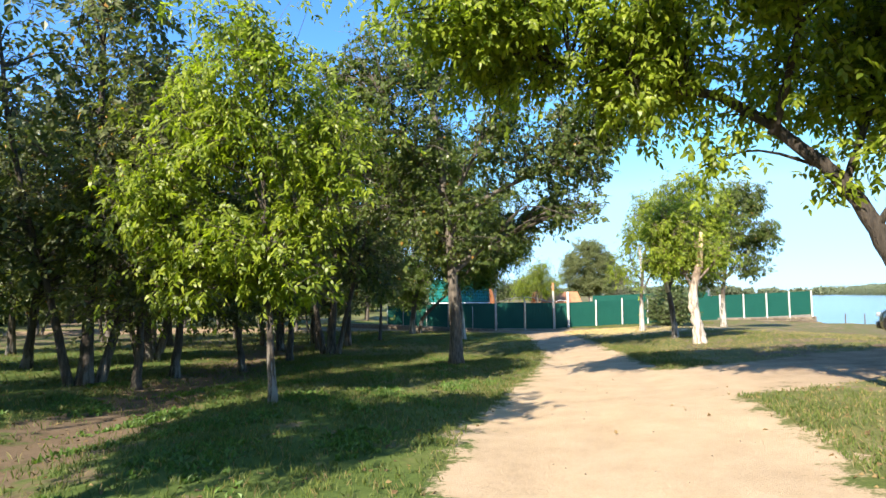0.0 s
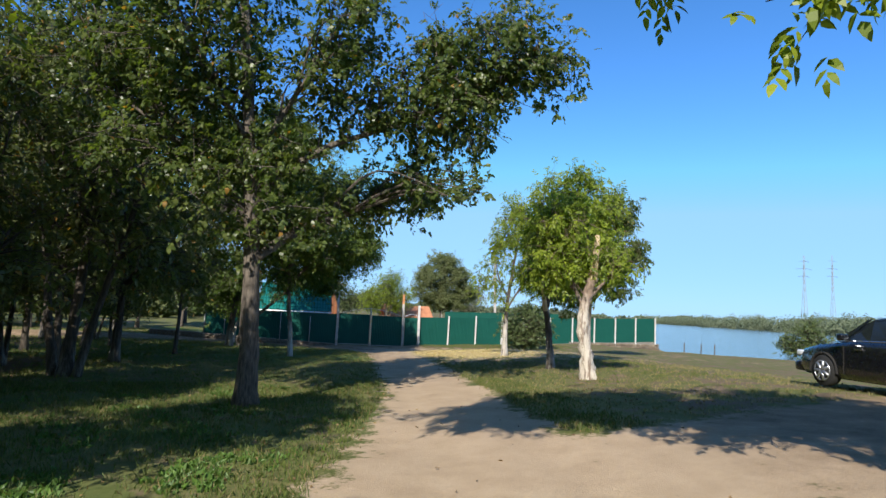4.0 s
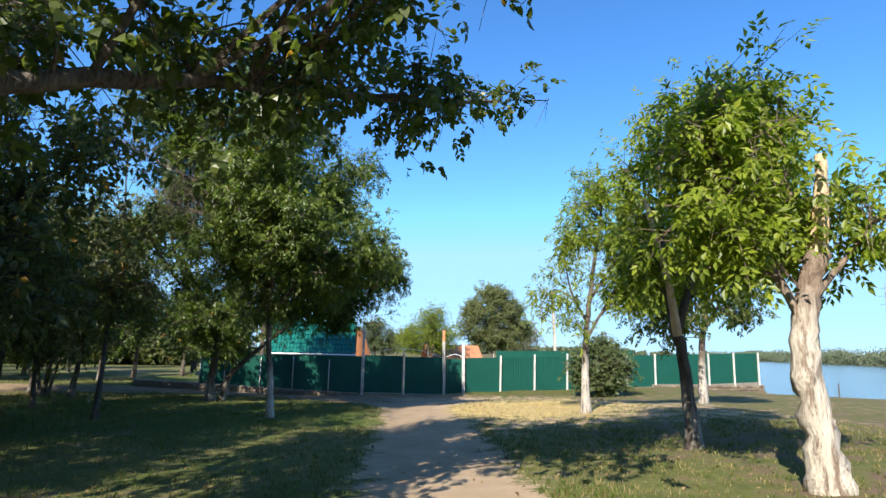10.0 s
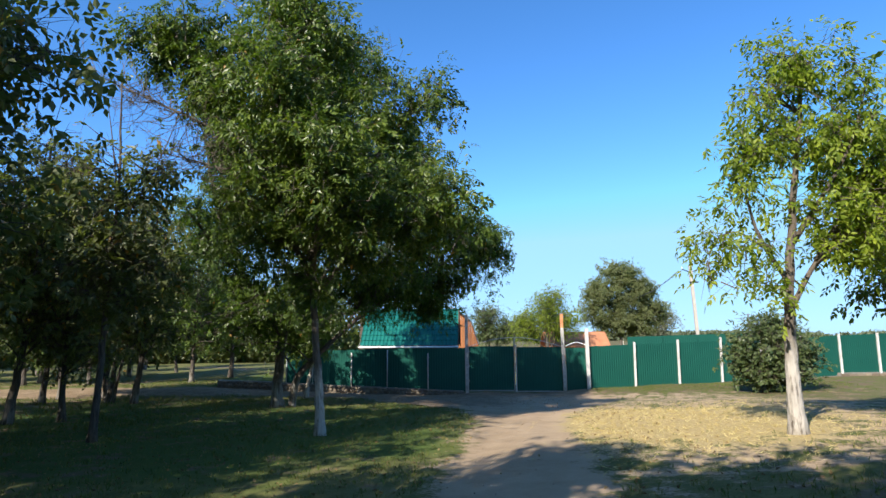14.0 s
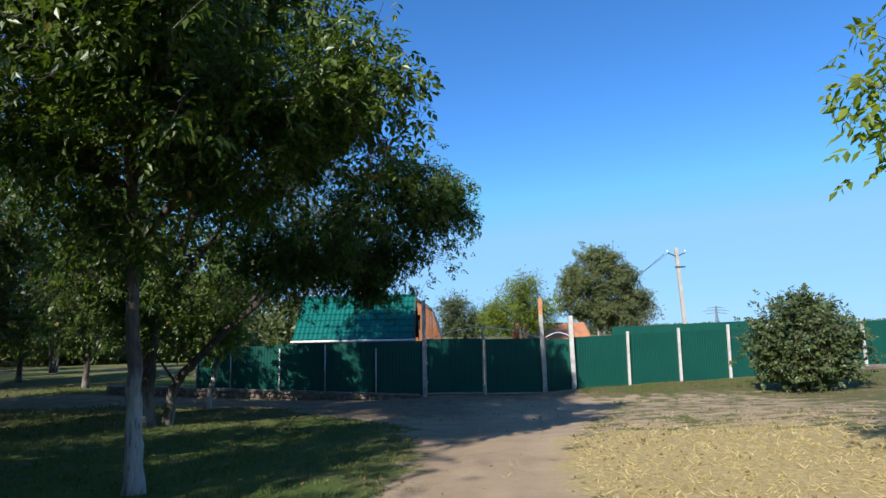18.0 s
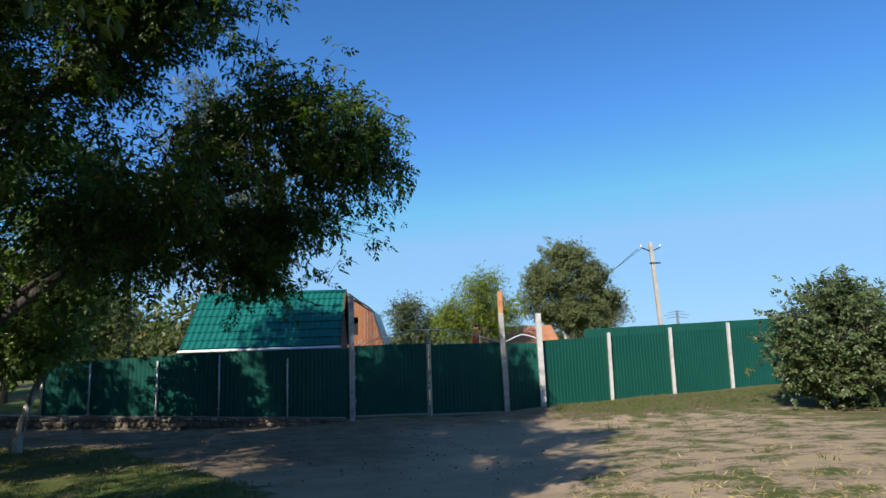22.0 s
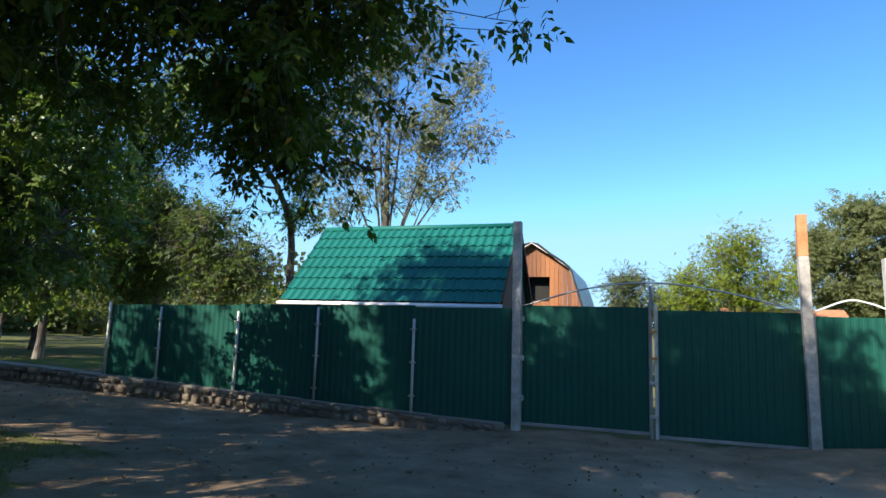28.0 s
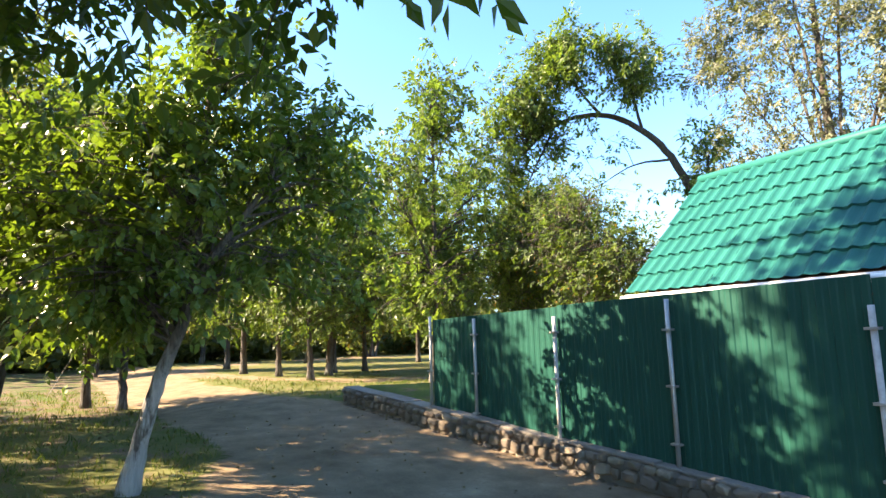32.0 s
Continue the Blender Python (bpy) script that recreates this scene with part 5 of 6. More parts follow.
pylon(390, 404, 60, 2.2, "tall lattice power pylon across the river")
pylon(500, 483, 74, 2.2, "hazy lattice power pylon farther across the river")
pylon(150, 354, 15, 1.6, "small lattice mast beyond the fence")

# ---------------------------------------------------------------- sheet fence and gates
def sheet_mesh(name, length, z0a, z1a, z0b, z1b, mat, pitch=0.118, depth=0.008):
    """A profiled steel sheet from x = 0 to length: trapezoid ribs, with its own thickness."""
    n = max(2, int(round(length / pitch)))
    xs, ds = [0.0], [0.0]
    for k in range(n):
        a = length * k / n
        for f, d in ((0.30, 0.0), (0.42, 1.0), (0.80, 1.0), (0.92, 0.0)):
            xs.append(a + f * length / n)
            ds.append(d * depth)
    xs.append(length)
    ds.append(0.0)
    xs, ds = np.array(xs), np.array(ds)
    s = xs / length
    lo, hi = z0a + (z0b - z0a) * s, z1a + (z1b - z1a) * s
    m = len(xs)
    rows = []
    for off in (0.0, 0.006):
        rows += [np.stack([xs, -ds + off, lo], -1), np.stack([xs, -ds + off, hi], -1)]
    v = np.concatenate(rows)
    i = np.arange(m - 1)
    f = np.concatenate([np.stack([i, i + 1, m + i + 1, m + i], -1), np.stack([2 * m + i + 1, 2 * m + i, 3 * m + i, 3 * m + i + 1], -1),
                        np.stack([m + i, m + i + 1, 3 * m + i + 1, 3 * m + i], -1)])
    return mesh_of(name, v, f, mat)


def run(a, b):
    """The pose that lays a piece from a to b on the plan."""
    return pose(a[0], a[1], 0, 0, 0, math.degrees(math.atan2(b[1] - a[1], b[0] - a[0])))


def post_part(root, x, y, z0, z1, r, mat, label="", lean=0.0, square=True):
    bag = Bag()
    if square:
        vv, ff = box(-r, -r, z0, r, r, z1, 0.006)
        me = solid("post", [(p[0] + lean * (p[2] - z0), p[1], p[2]) for p in vv], ff, mat)
    else:
        me = bag.add(*tube([(0, 0, z0), (lean * (z1 - z0), 0, z1)], [r, r], 10)).mesh("post", mat, True)
    ob = part("post", me, root, label)
    ob.location = (x, y, 0)
    return ob


def clip_parts(post, z_list):
    for z in z_list:
        me = box_mesh("bracket", STEEL, -0.055, -0.045, z - 0.012, 0.055, 0.03, z + 0.012, bev=0.003)
        part("bracket", me, post)


LEFT = [(-4.90, 47.38, 0.34, 1.96), (-3.66, 47.50, 0.28, 2.02), (-1.82, 47.58, 0.27, 2.06), (-0.12, 47.74, 0.20, 2.06), (1.82, 47.86, 0.16, 2.12), (3.60, 48.16, 0.06, 2.14)]
LEFT = [(x, y, z0 + float(level(x, y)), z1) for x, y, z0, z1 in LEFT]
root = thing("sheet_fence", (0, 0, 0), "dark green profiled sheet fence on a stone kerb", "fence", "boundary fence")
for k in range(len(LEFT) - 1):
    a, c = LEFT[k], LEFT[k + 1]
    L = math.dist(a[:2], c[:2])
    top = (1.92, 1.95, 2.0, 2.03, 2.06)[k] + float(level(a[0], a[1]))
    ob = part("sheet", sheet_mesh("sheet", L - 0.004, a[2], top, c[2], top + 0.03, SHEET), root)
    ob.matrix_basis = run(a, c)
for k, a in enumerate(LEFT[:-1]):
    lv = float(level(a[0], a[1]))
    tall = (1.98, 1.9, 1.86, 1.98, 1.84)[k] + lv
    p = post_part(root, a[0], a[1] - 0.055, a[2] - 0.25, tall, 0.026, POST if k in (2, 4) else STEEL, square=False)
    clip_parts(p, (0.45 + lv, 1.05 + lv, 1.65 + lv))

lv = float(level(9.46, 48.2))
RIGHT = [(9.46, 48.20, 0.20 + lv, 2.26 + lv)]
ends = [(11.80, 48.90), (14.05, 49.42), (16.30, 49.95)]
for k in range(1, 8):
    ends.append((16.30 + (31.6 - 16.30) * k / 7, 49.95 + (53.1 - 49.95) * k / 7))
for x, y in ends:
    lv = float(level(x, y))
    RIGHT.append((x, y, 0.20 + 0.0545 * (x - 9.46) + lv, 2.26 + 0.054 * (x - 9.46) + lv))
root = thing("sheet_fence", (0, 0, 0), "sunlit green profiled sheet fence with white posts", "fence", "boundary fence")
for k in range(len(RIGHT) - 1):
    a, c = RIGHT[k], RIGHT[k + 1]
    ob = part("sheet", sheet_mesh("sheet", math.dist(a[:2], c[:2]) - 0.004, a[2], a[3], c[2], c[3], SHEET), root)
    ob.matrix_basis = run(a, c)
    z0, z1 = c[2] - 0.45, c[3] + (0.12, 0.16, 0.2, 0.06, 0.06, 0.08, 0.06, 0.05, 0.06, 0.04)[k]
    p = post_part(root, c[0], c[1] - 0.075, z0, z1, 0.048, POST, lean=(0.012, 0.01, 0.018, 0, 0.004, 0, 0.006, 0, 0, 0)[k])
    # a concrete footing strip under each bay
    st = part("plinth", box_mesh("plinth", CONCRETE, 0.02, -0.06, -0.3, math.dist(a[:2], c[:2]) - 0.02, 0.07, 0.0), root, "low concrete plinth")
    st.matrix_basis = run(a, c) @ Matrix.Translation((0, 0, (a[2] + c[2]) / 2 - 0.01)) @ Euler((0, -math.atan2(c[2] - a[2], math.dist(a[:2], c[:2])), 0)).to_matrix().to_4x4()
# the retaining wall below the river end
root2 = thing("retaining_wall", (0, 0, 0), "low rough stone wall under the fence's river end", "wall")
rw = np.random.default_rng(14)
wall_at = run((22.6, 51.24), (32.0, 53.18))
part("core", box_mesh("core", MORTAR, 0, -0.10, -0.4, 9.6, 0.2, 0.84, bev=0.03), root2).matrix_basis = wall_at
for row in range(4):
    x = rw.uniform(0, 0.2)
    while x < 9.3:
        w = rw.uniform(0.22, 0.5)
        block = part("stone", box_mesh("stone", STONE, -w / 2, -0.07, -0.085, w / 2, 0.07, 0.085, bev=0.03), root2)
        block.matrix_basis = wall_at @ Matrix.LocRotScale((x + w / 2, -0.13 + rw.uniform(-0.02, 0.02), 0.14 + 0.19 * row + rw.uniform(-0.015, 0.015)), Euler((0, rw.uniform(-0.05, 0.05), 0)), Vector((1, 1, rw.uniform(0.85, 1.05))))
        x += w + 0.02
tagged(root2, kind="structure")

# gate posts
root = thing("gate_post", (3.68, 48.16, float(level(3.68, 48.16))), "tall weathered grey gate post", "post", "gate posts")
post_part(root, 0, 0, -0.25, 3.72, 0.075, POST_OLD, lean=-0.004)
for z in (0.5, 1.2, 1.9):
    part("hinge", box_mesh("hinge", STEEL, 0.06, -0.03, z, 0.13, 0.02, z + 0.09), root)
root = thing("gate_post", (8.34, 48.14, float(level(8.34, 48.14))), "tall gate post with orange painted top", "post", "gate posts")
p = post_part(root, 0, 0, -0.25, 3.12, 0.072, POST_OLD, lean=-0.022)
t_ = part("painted_top", box_mesh("painted_top", RUST, -0.074, -0.074, 3.12, 0.070, 0.070, 3.80, bev=0.012), root, "faded orange painted top")
t_.location = (-0.075, 0, 0)
root = thing("gate_post", (9.46, 48.12, float(level(9.46, 48.12))), "white painted wicket gate post", "post", "gate posts")
post_part(root, 0, 0, -0.2, 3.10, 0.078, POST, lean=-0.012)


def gate_leaf(name, x0, x1, z0, z1, label):
    root = thing(name, (x0, 48.22, float(level(x0, 48.2))), label, "gate", "gate leaves")
    L = x1 - x0
    part("sheet", sheet_mesh("sheet", L - 0.06, z0 + 0.05, z1 - 0.02, z0 + 0.05, z1 - 0.02, SHEET), root).location = (0.03, -0.02, 0)
    part("bottom_rail", box_mesh("bottom_rail", POST_GREY, 0, -0.045, z0, L, 0.02, z0 + 0.05), root, "grey bottom rail")
    part("top_rail", box_mesh("top_rail", STEEL, 0, 0.0, z1 - 0.06, L, 0.04, z1 - 0.02), root)
    for sx in (0.0, L - 0.045):
        part("stile", box_mesh("stile", STEEL, sx, 0.0, z0 + 0.05, sx + 0.045, 0.042, z1 - 0.06), root)
    part("brace", Bag().add(*tube([(0.06, 0.03, z0 + 0.1), (L - 0.06, 0.03, z1 - 0.1)], [0.018, 0.018], 6)).mesh("brace", STEEL), root)
    return root


gate_leaf("gate_leaf", 3.74, 5.95, 0.08, 2.21, "dark green sheet gate leaf in tree shade")
gate_leaf("gate_leaf", 6.05, 8.27, 0.08, 2.21, "dark green sheet gate leaf in tree shade")
gate_leaf("wicket_gate", 8.40, 9.40, 0.10, 2.20, "narrow dark green wicket gate")
root = thing("gate_mullion", (6.0, 48.18, float(level(6.0, 48.2))), "pair of worn grey meeting posts between gate leaves", "post")
for sx in (-0.042, 0.042):
    ob = part("bar", box_mesh("bar", POST_GREY if sx < 0 else POST, -0.024, -0.024, 0.06, 0.024, 0.024, 2.6 if sx < 0 else 2.3), root)
    ob.location = (sx, 0, 0)
for z in (0.4, 0.95, 1.35, 1.8):
    part("latch", box_mesh("latch", RUST if z > 1.2 else STEEL, -0.06, -0.05, z, 0.06, -0.024, z + 0.05), root)
root = thing("gate_arch", (0, 0, float(level(6.5, 48.2))), "thin bent steel pipe arching over the gate", "arch")
part("pipe", Bag().add(*tube(bent([(3.75, 48.18, 2.22), (4.9, 48.18, 2.55), (6.0, 48.18, 2.66), (7.1, 48.18, 2.52), (8.27, 48.18, 2.2)], 8), np.full(33, 0.015), 8)).mesh("pipe", STEEL, True), root)
part("stay", Bag().add(*tube([(6.0, 48.18, 2.2), (6.0, 48.18, 2.66)], [0.014, 0.014], 6)).mesh("stay", STEEL, True), root)
root = thing("gate_arch", (0, 0, float(level(6.5, 48.2))), "short bent steel pipe over the wicket gate", "arch")
part("pipe", Bag().add(*tube(bent([(8.40, 48.16, 2.22), (8.85, 48.16, 2.40), (9.15, 48.16, 2.36), (9.42, 48.16, 2.25)], 6), np.full(19, 0.015), 8)).mesh("pipe", WHITE_TRIM, True), root)

# ---------------------------------------------------------------- stone kerb before the left fence
def kerb():
    rng = np.random.default_rng(9)
    a, c = np.array([-8.05, 46.98]), np.array([3.50, 48.02])
    L = float(np.linalg.norm(c - a))
    m = Matrix.Translation((0, 0, 0.5)) @ run(a, c) @ Matrix.Rotation(0.053, 4, "Y")
    root = thing("stone_kerb", (0, 0, float(level(0, 47.6))), "low rubble stone kerb wall with concrete cap", "kerb")
    core = part("core", box_mesh("core", MORTAR, 0, -0.10, -0.45, L, 0.22, 0.10), root, "dark mortar core")
    core.matrix_basis = m
    for k in range(9):
        x0, x1 = L * k / 9 + 0.006, L * (k + 1) / 9 - 0.006
        z = 0.10 + 0.012 * (k % 2)
        cap = part("cap", box_mesh("cap", CONCRETE, x0, -0.11, z, x1, 0.24, z + 0.04, bev=0.015), root, "worn concrete cap")
        cap.matrix_basis = m
    shapes = []
    for k in range(10):
        bm = bmesh.new()
        bmesh.ops.create_icosphere(bm, subdivisions=2, radius=0.5)
        for q in bm.verts:
            q.co = Vector([math.copysign(abs(w) ** 0.55, w) * 0.62 for w in q.co]) * (1 + 0.22 * noise.noise(q.co * 2.2 + Vector((k * 7.1, 0, 0))))
        me = bpy.data.meshes.new("stone")
        bm.to_mesh(me)
        bm.free()
        me.materials.append(STONE)
        shapes.append(me)
    n = 0
    for zc, hgt in ((-0.24, 0.17), (-0.075, 0.17), (0.06, 0.11)):
        x = rng.uniform(0, 0.1)
        while x < L - 0.05 and n < 230:
            w = rng.uniform(0.12, 0.30)
            ob = part("stone", shapes[int(rng.integers(10))], root)
            ob.matrix_basis = m @ Matrix.LocRotScale((x + w / 2, -0.11 + rng.uniform(-0.015, 0.015), zc + rng.uniform(-0.02, 0.02)),
                                                     Euler((rng.uniform(-0.15, 0.15), rng.uniform(-0.18, 0.18), rng.uniform(-0.1, 0.1))), Vector((w * 0.97, 0.15, hgt * rng.uniform(0.8, 1.08))))
            x += w * rng.uniform(0.98, 1.12)
            n += 1


kerb()

# ---------------------------------------------------------------- shed with green tiled roof
def tile_roof(x0, x1, ye, ze, yr, zr, mat):
    """Pressed metal tiles: waves across, a step down at each course."""
    run_, rise = yr - ye, zr - ze
    slope = math.hypot(run_, rise)
    courses = 7
    nx = int((x1 - x0) / 0.19 * 8)
    xs = np.linspace(x0, x1, nx + 1)
    wave = 0.042 * (0.5 + 0.5 * np.cos((xs - x0) / 0.19 * 2 * np.pi)) ** 1.6
    ts, lift = [], []
    for k in range(courses):
        for f, d in ((0.0, 0.034), (0.12, 0.026), (0.55, 0.012), (0.985, 0.0)):
            ts.append((k + f) / courses)
            lift.append(d)
    ts.append(1.0)
    lift.append(0.0)
    ts, lift = np.array(ts), np.array(lift)
    nrm = np.array([0, -rise, run_]) / slope
    P = np.zeros((len(ts), len(xs), 3))
    P[..., 0] = xs[None, :]
    P[..., 1] = ye + run_ * ts[:, None]
    P[..., 2] = ze + rise * ts[:, None]
    bow = 0.012 * np.cos((xs - x0) / 0.19 * 2 * np.pi)
    P += (wave[None, :] + lift[:, None])[..., None] * nrm
    P[..., 1] -= (lift[:, None] > 0.02) * bow[None, :] * run_ / slope
    P[..., 2] -= (lift[:, None] > 0.02) * bow[None, :] * rise / slope
    a, bb = len(ts), len(xs)
    i, j = np.meshgrid(np.arange(a - 1), np.arange(bb - 1), indexing="ij")
    f = np.stack([i * bb + j, i * bb + j + 1, (i + 1) * bb + j + 1, (i + 1) * bb + j], -1).reshape(-1, 4)
    return mesh_of("roof_sheet", P.reshape(-1, 3), f, mat)


X0, X1, YE, ZE, YR, ZR = -1.68, 3.24, 48.78, 2.22, 50.55, 4.05
root = thing("green_roof_shed", (0, 0, float(level(1, 50))), "brown timber shed with green metal tile roof", "shed")
part("roof", tile_roof(X0, X1, YE, ZE, YR, ZR, ROOF_TILE), root, "green pressed metal tile roof")
back = part("roof_back", tile_roof(-X1, -X0, YE, ZE, YR, ZR, ROOF_TILE), root)
back.matrix_basis = Matrix.Translation((0, 2 * YR, 0)) @ Euler((0, 0, math.pi)).to_matrix().to_4x4()
part("ridge_cap", Bag().add(*tube([(X0, YR, ZR + 0.02), (X1, YR, ZR + 0.02)], [0.07, 0.07], 10)).mesh("ridge_cap", ROOF_TILE, True), root)
part("eave_board", box_mesh("eave_board", WHITE_TRIM, X0 - 0.03, YE - 0.05, ZE - 0.10, X1 + 0.03, YE - 0.02, ZE + 0.0), root, "white eave board")
part("gutter", Bag().add(*tube([(X0 - 0.05, YE - 0.09, ZE - 0.05), (X1 + 0.02, YE - 0.09, ZE - 0.06)], [0.035, 0.035], 8)).mesh("gutter", WHITE_TRIM, True), root, "white gutter")
part("front_wall", box_mesh("front_wall", TIMBER, X0 + 0.25, YE + 0.22, -0.2, X1 - 0.2, YE + 0.32, ZE + 0.12), root)
part("back_wall", box_mesh("back_wall", TIMBER, X0 + 0.25, 2 * YR - YE - 0.32, -0.2, X1 - 0.2, 2 * YR - YE - 0.22, ZE + 0.12), root)
for nm, xg in (("gable", X1 - 0.20), ("gable", X0 + 0.16)):
    vv, ff = [], []
    for dx in (0, 0.08):
        vv += [(xg + dx, YE + 0.22, -0.2), (xg + dx, 2 * YR - YE - 0.22, -0.2), (xg + dx, 2 * YR - YE - 0.22, ZE + 0.16), (xg + dx, YR, ZR - 0.06), (xg + dx, YE + 0.22, ZE + 0.16)]
    ff = [(0, 1, 2, 3, 4), (9, 8, 7, 6, 5)] + [(i, 5 + i, 5 + (i + 1) % 5, (i + 1) % 5) for i in range(5)]
    part(nm, solid(nm, vv, ff, TIMBER), root)
for side in (1, -1):
    vv = [(X1 - 0.02, YR - side * (YR - YE), ZE - 0.06), (X1 + 0.03, YR - side * (YR - YE), ZE - 0.06), (X1 + 0.03, YR, ZR - 0.03), (X1 - 0.02, YR, ZR - 0.03)]
    vv += [(x, y, z + 0.12) for x, y, z in vv]
    part("barge_board", solid("barge_board", vv, [(0, 1, 2, 3), (7, 6, 5, 4), (0, 4, 5, 1), (1, 5, 6, 2), (2, 6, 7, 3), (3, 7, 4, 0)], TIMBER), root, "brown barge board")
for x in (-1.2, 1.75, 3.0):
    part("porch_post", box_mesh("porch_post", TIMBER, x - 0.05, YE + 0.02, 0.0, x + 0.05, YE + 0.12, ZE - 0.02), root, "brown timber post")

# ---------------------------------------------------------------- plank barn with curved roof
def barn():
    root = thing("plank_barn", (2.6, 56.0, float(level(2.6, 56))), "orange plank barn with a grey gambrel roof", "barn")
    half = [(0, 4.48), (0.60, 4.10), (1.15, 3.70), (1.34, 3.2), (1.52, 2.6), (1.66, 2.2)]

    def top(x):
        return float(np.interp(abs(x), [p[0] for p in half], [p[1] for p in half]))
    n = 24
    w = 3.28 / n
    for k in range(n):
        xa = -1.64 + k * w
        za, zb = top(xa + 0.004), top(xa + w - 0.004)
        xm = xa + w / 2
        if -0.1 < xm < 0.56:
            spans = [(0.0, 2.68, 2.68), (3.44, za, zb)]
        else:
            spans = [(0.0, za, zb)]
        for z0, ta, tb in spans:
            vv = []
            for y in (0.0, 0.03):
                vv += [(xa + 0.004, y, z0), (xa + w - 0.004, y, z0), (xa + w - 0.004, y, tb), (xa + 0.004, y, ta)]
            part("plank", solid("plank", vv, [(0, 1, 2, 3), (7, 6, 5, 4), (0, 4, 5, 1), (1, 5, 6, 2), (2, 6, 7, 3), (3, 7, 4, 0)], PLANK), root)
    # solid near-black block behind the opening stands for the shaded barn inside
    part("window_opening", box_mesh("window_opening", DARK, -0.25, 0.32, 2.5, 0.72, 1.2, 3.75), root, "near-black block standing for the shade inside the open hatch")
    prof = [(-x, z) for x, z in half[::-1]] + half[1:]
    vv, ff = [], []
    for off in (0.05, -0.01):
        for y in (-0.22, 5.5):
            vv += [(x * (1 + off * 0.5), y, z + off) for x, z in prof]
    m = len(prof)
    for i in range(m - 1):
        ff += [(i, i + 1, m + i + 1, m + i), (2 * m + i + 1, 2 * m + i, 3 * m + i, 3 * m + i + 1), (i + 1, i, 2 * m + i, 2 * m + i + 1)]
    part("roof", solid("roof", vv, ff, STEEL), root, "grey sheet gambrel roof")
    for s in (-1, 1):
        part("side_wall", box_mesh("side_wall", PLANK, min(s * 1.64, s * 1.58), 0.03, 0.0, max(s * 1.64, s * 1.58), 5.4, 2.25), root)
    edge = bent([(x, -0.23, z + 0.03) for x, z in prof], 3)
    part("roof_edge", Bag().add(*tube(edge, np.full(len(edge), 0.035), 6)).mesh("roof_edge", METAL_DARK), root, "dark roof edge trim")


barn()

# low red-roofed house and a farther green fence beyond the gate
root = thing("red_roof_house", (11.9, 66.0, -0.55 + float(level(11.9, 66))), "small brick house with a red roof behind the gate", "house")
part("wall", box_mesh("wall", BRICK_RED, -2.2, 0.2, 0, 2.2, 4.2, 2.7), root)
vv = [(-2.5, 0, 2.62), (2.5, 0, 2.62), (2.5, 2.2, 3.75), (-2.5, 2.2, 3.75), (-2.5, 4.4, 2.62), (2.5, 4.4, 2.62)]
vv += [(x, y, z + 0.08) for x, y, z in vv]
part("roof", solid("roof", vv, [(0, 1, 2, 3), (3, 2, 5, 4), (6, 9, 8, 7), (9, 10, 11, 8), (0, 6, 7, 1), (4, 5, 11, 10), (0, 3, 9, 6), (3, 4, 10, 9), (1, 7, 8, 2), (2, 8, 11, 5)], BRICK_RED), root, "faded red roof")
part("window", box_mesh("window", DARK, -0.5, 0.17, 1.1, 0.5, 0.21, 2.1), root)
root = thing("garden_fence", (14.2, 60.0, float(level(19, 60))), "farther green sheet fence in the gardens", "fence")
for k in range(5):
    ob = part("sheet", sheet_mesh("sheet", 2.3, 0.3, 2.95 + 0.06 * k, 0.3, 3.0 + 0.06 * k, SHEET), root)
    ob.location = (2.31 * k, 0.1 * k, 0)

# ---------------------------------------------------------------- power pole and wires
root = thing("power_pole", (22.5, 70.0, -0.1 + float(level(22.5, 70))), "leaning concrete power pole with crossarm", "pole")
part("shaft", solid("shaft", *box(-0.12, -0.11, 0, 0.12, 0.11, 9.1, 0.02), POLE), root).matrix_basis = Euler((0, radians(-2.4), 0)).to_matrix().to_4x4() @ Matrix.Diagonal((1, 1, 1, 1))
part("cross_arm", Bag().add(*tube([(-1.05, 0, 8.75), (-0.35, 0, 8.45), (0.35, 0, 8.75)], [0.04, 0.05, 0.04], 6)).mesh("cross_arm", METAL_DARK), root)
for x in (-1.05, 0.3):
    part("insulator", Bag().add(*tube([(x, 0, 8.72), (x, 0, 8.95)], [0.05, 0.035], 8)).mesh("insulator", WHITE_TRIM, True), root)
for z in (2.3, 3.2, 7.6):
    part("band", box_mesh("band", METAL_DARK, -0.42 - 0.01 * z, -0.16, z, 0.2, 0.16, z + 0.08), root)
part("lamp_box", box_mesh("lamp_box", WHITE_TRIM, -0.32, -0.22, 2.95, -0.05, -0.1, 3.15), root)
root = thing("overhead_wire", (0, 0, float(level(20, 70)) - 0.7), "slack dark wire from the power pole", "wire")
part("strand", Bag().add(*tube(bent([(21.2, 70, 9.2), (19.4, 72, 7.6), (17.6, 74.5, 6.9), (16.2, 77, 7.0)], 8), np.full(25, 0.022), 5)).mesh("strand", METAL_DARK), root)
part("strand", Bag().add(*tube(bent([(21.5, 70, 9.25), (19.5, 72, 7.7), (17.7, 74.5, 7.0), (16.3, 77, 7.1)], 8), np.full(25, 0.018), 5)).mesh("strand", METAL_DARK), root)
root = thing("power_pole", (21.3, 92.0, 0.6 + float(level(21, 92))), "farther thin grey power pole", "pole")
part("shaft", box_mesh("shaft", POLE, -0.14, -0.12, 0, 0.14, 0.12, 9.4), root)

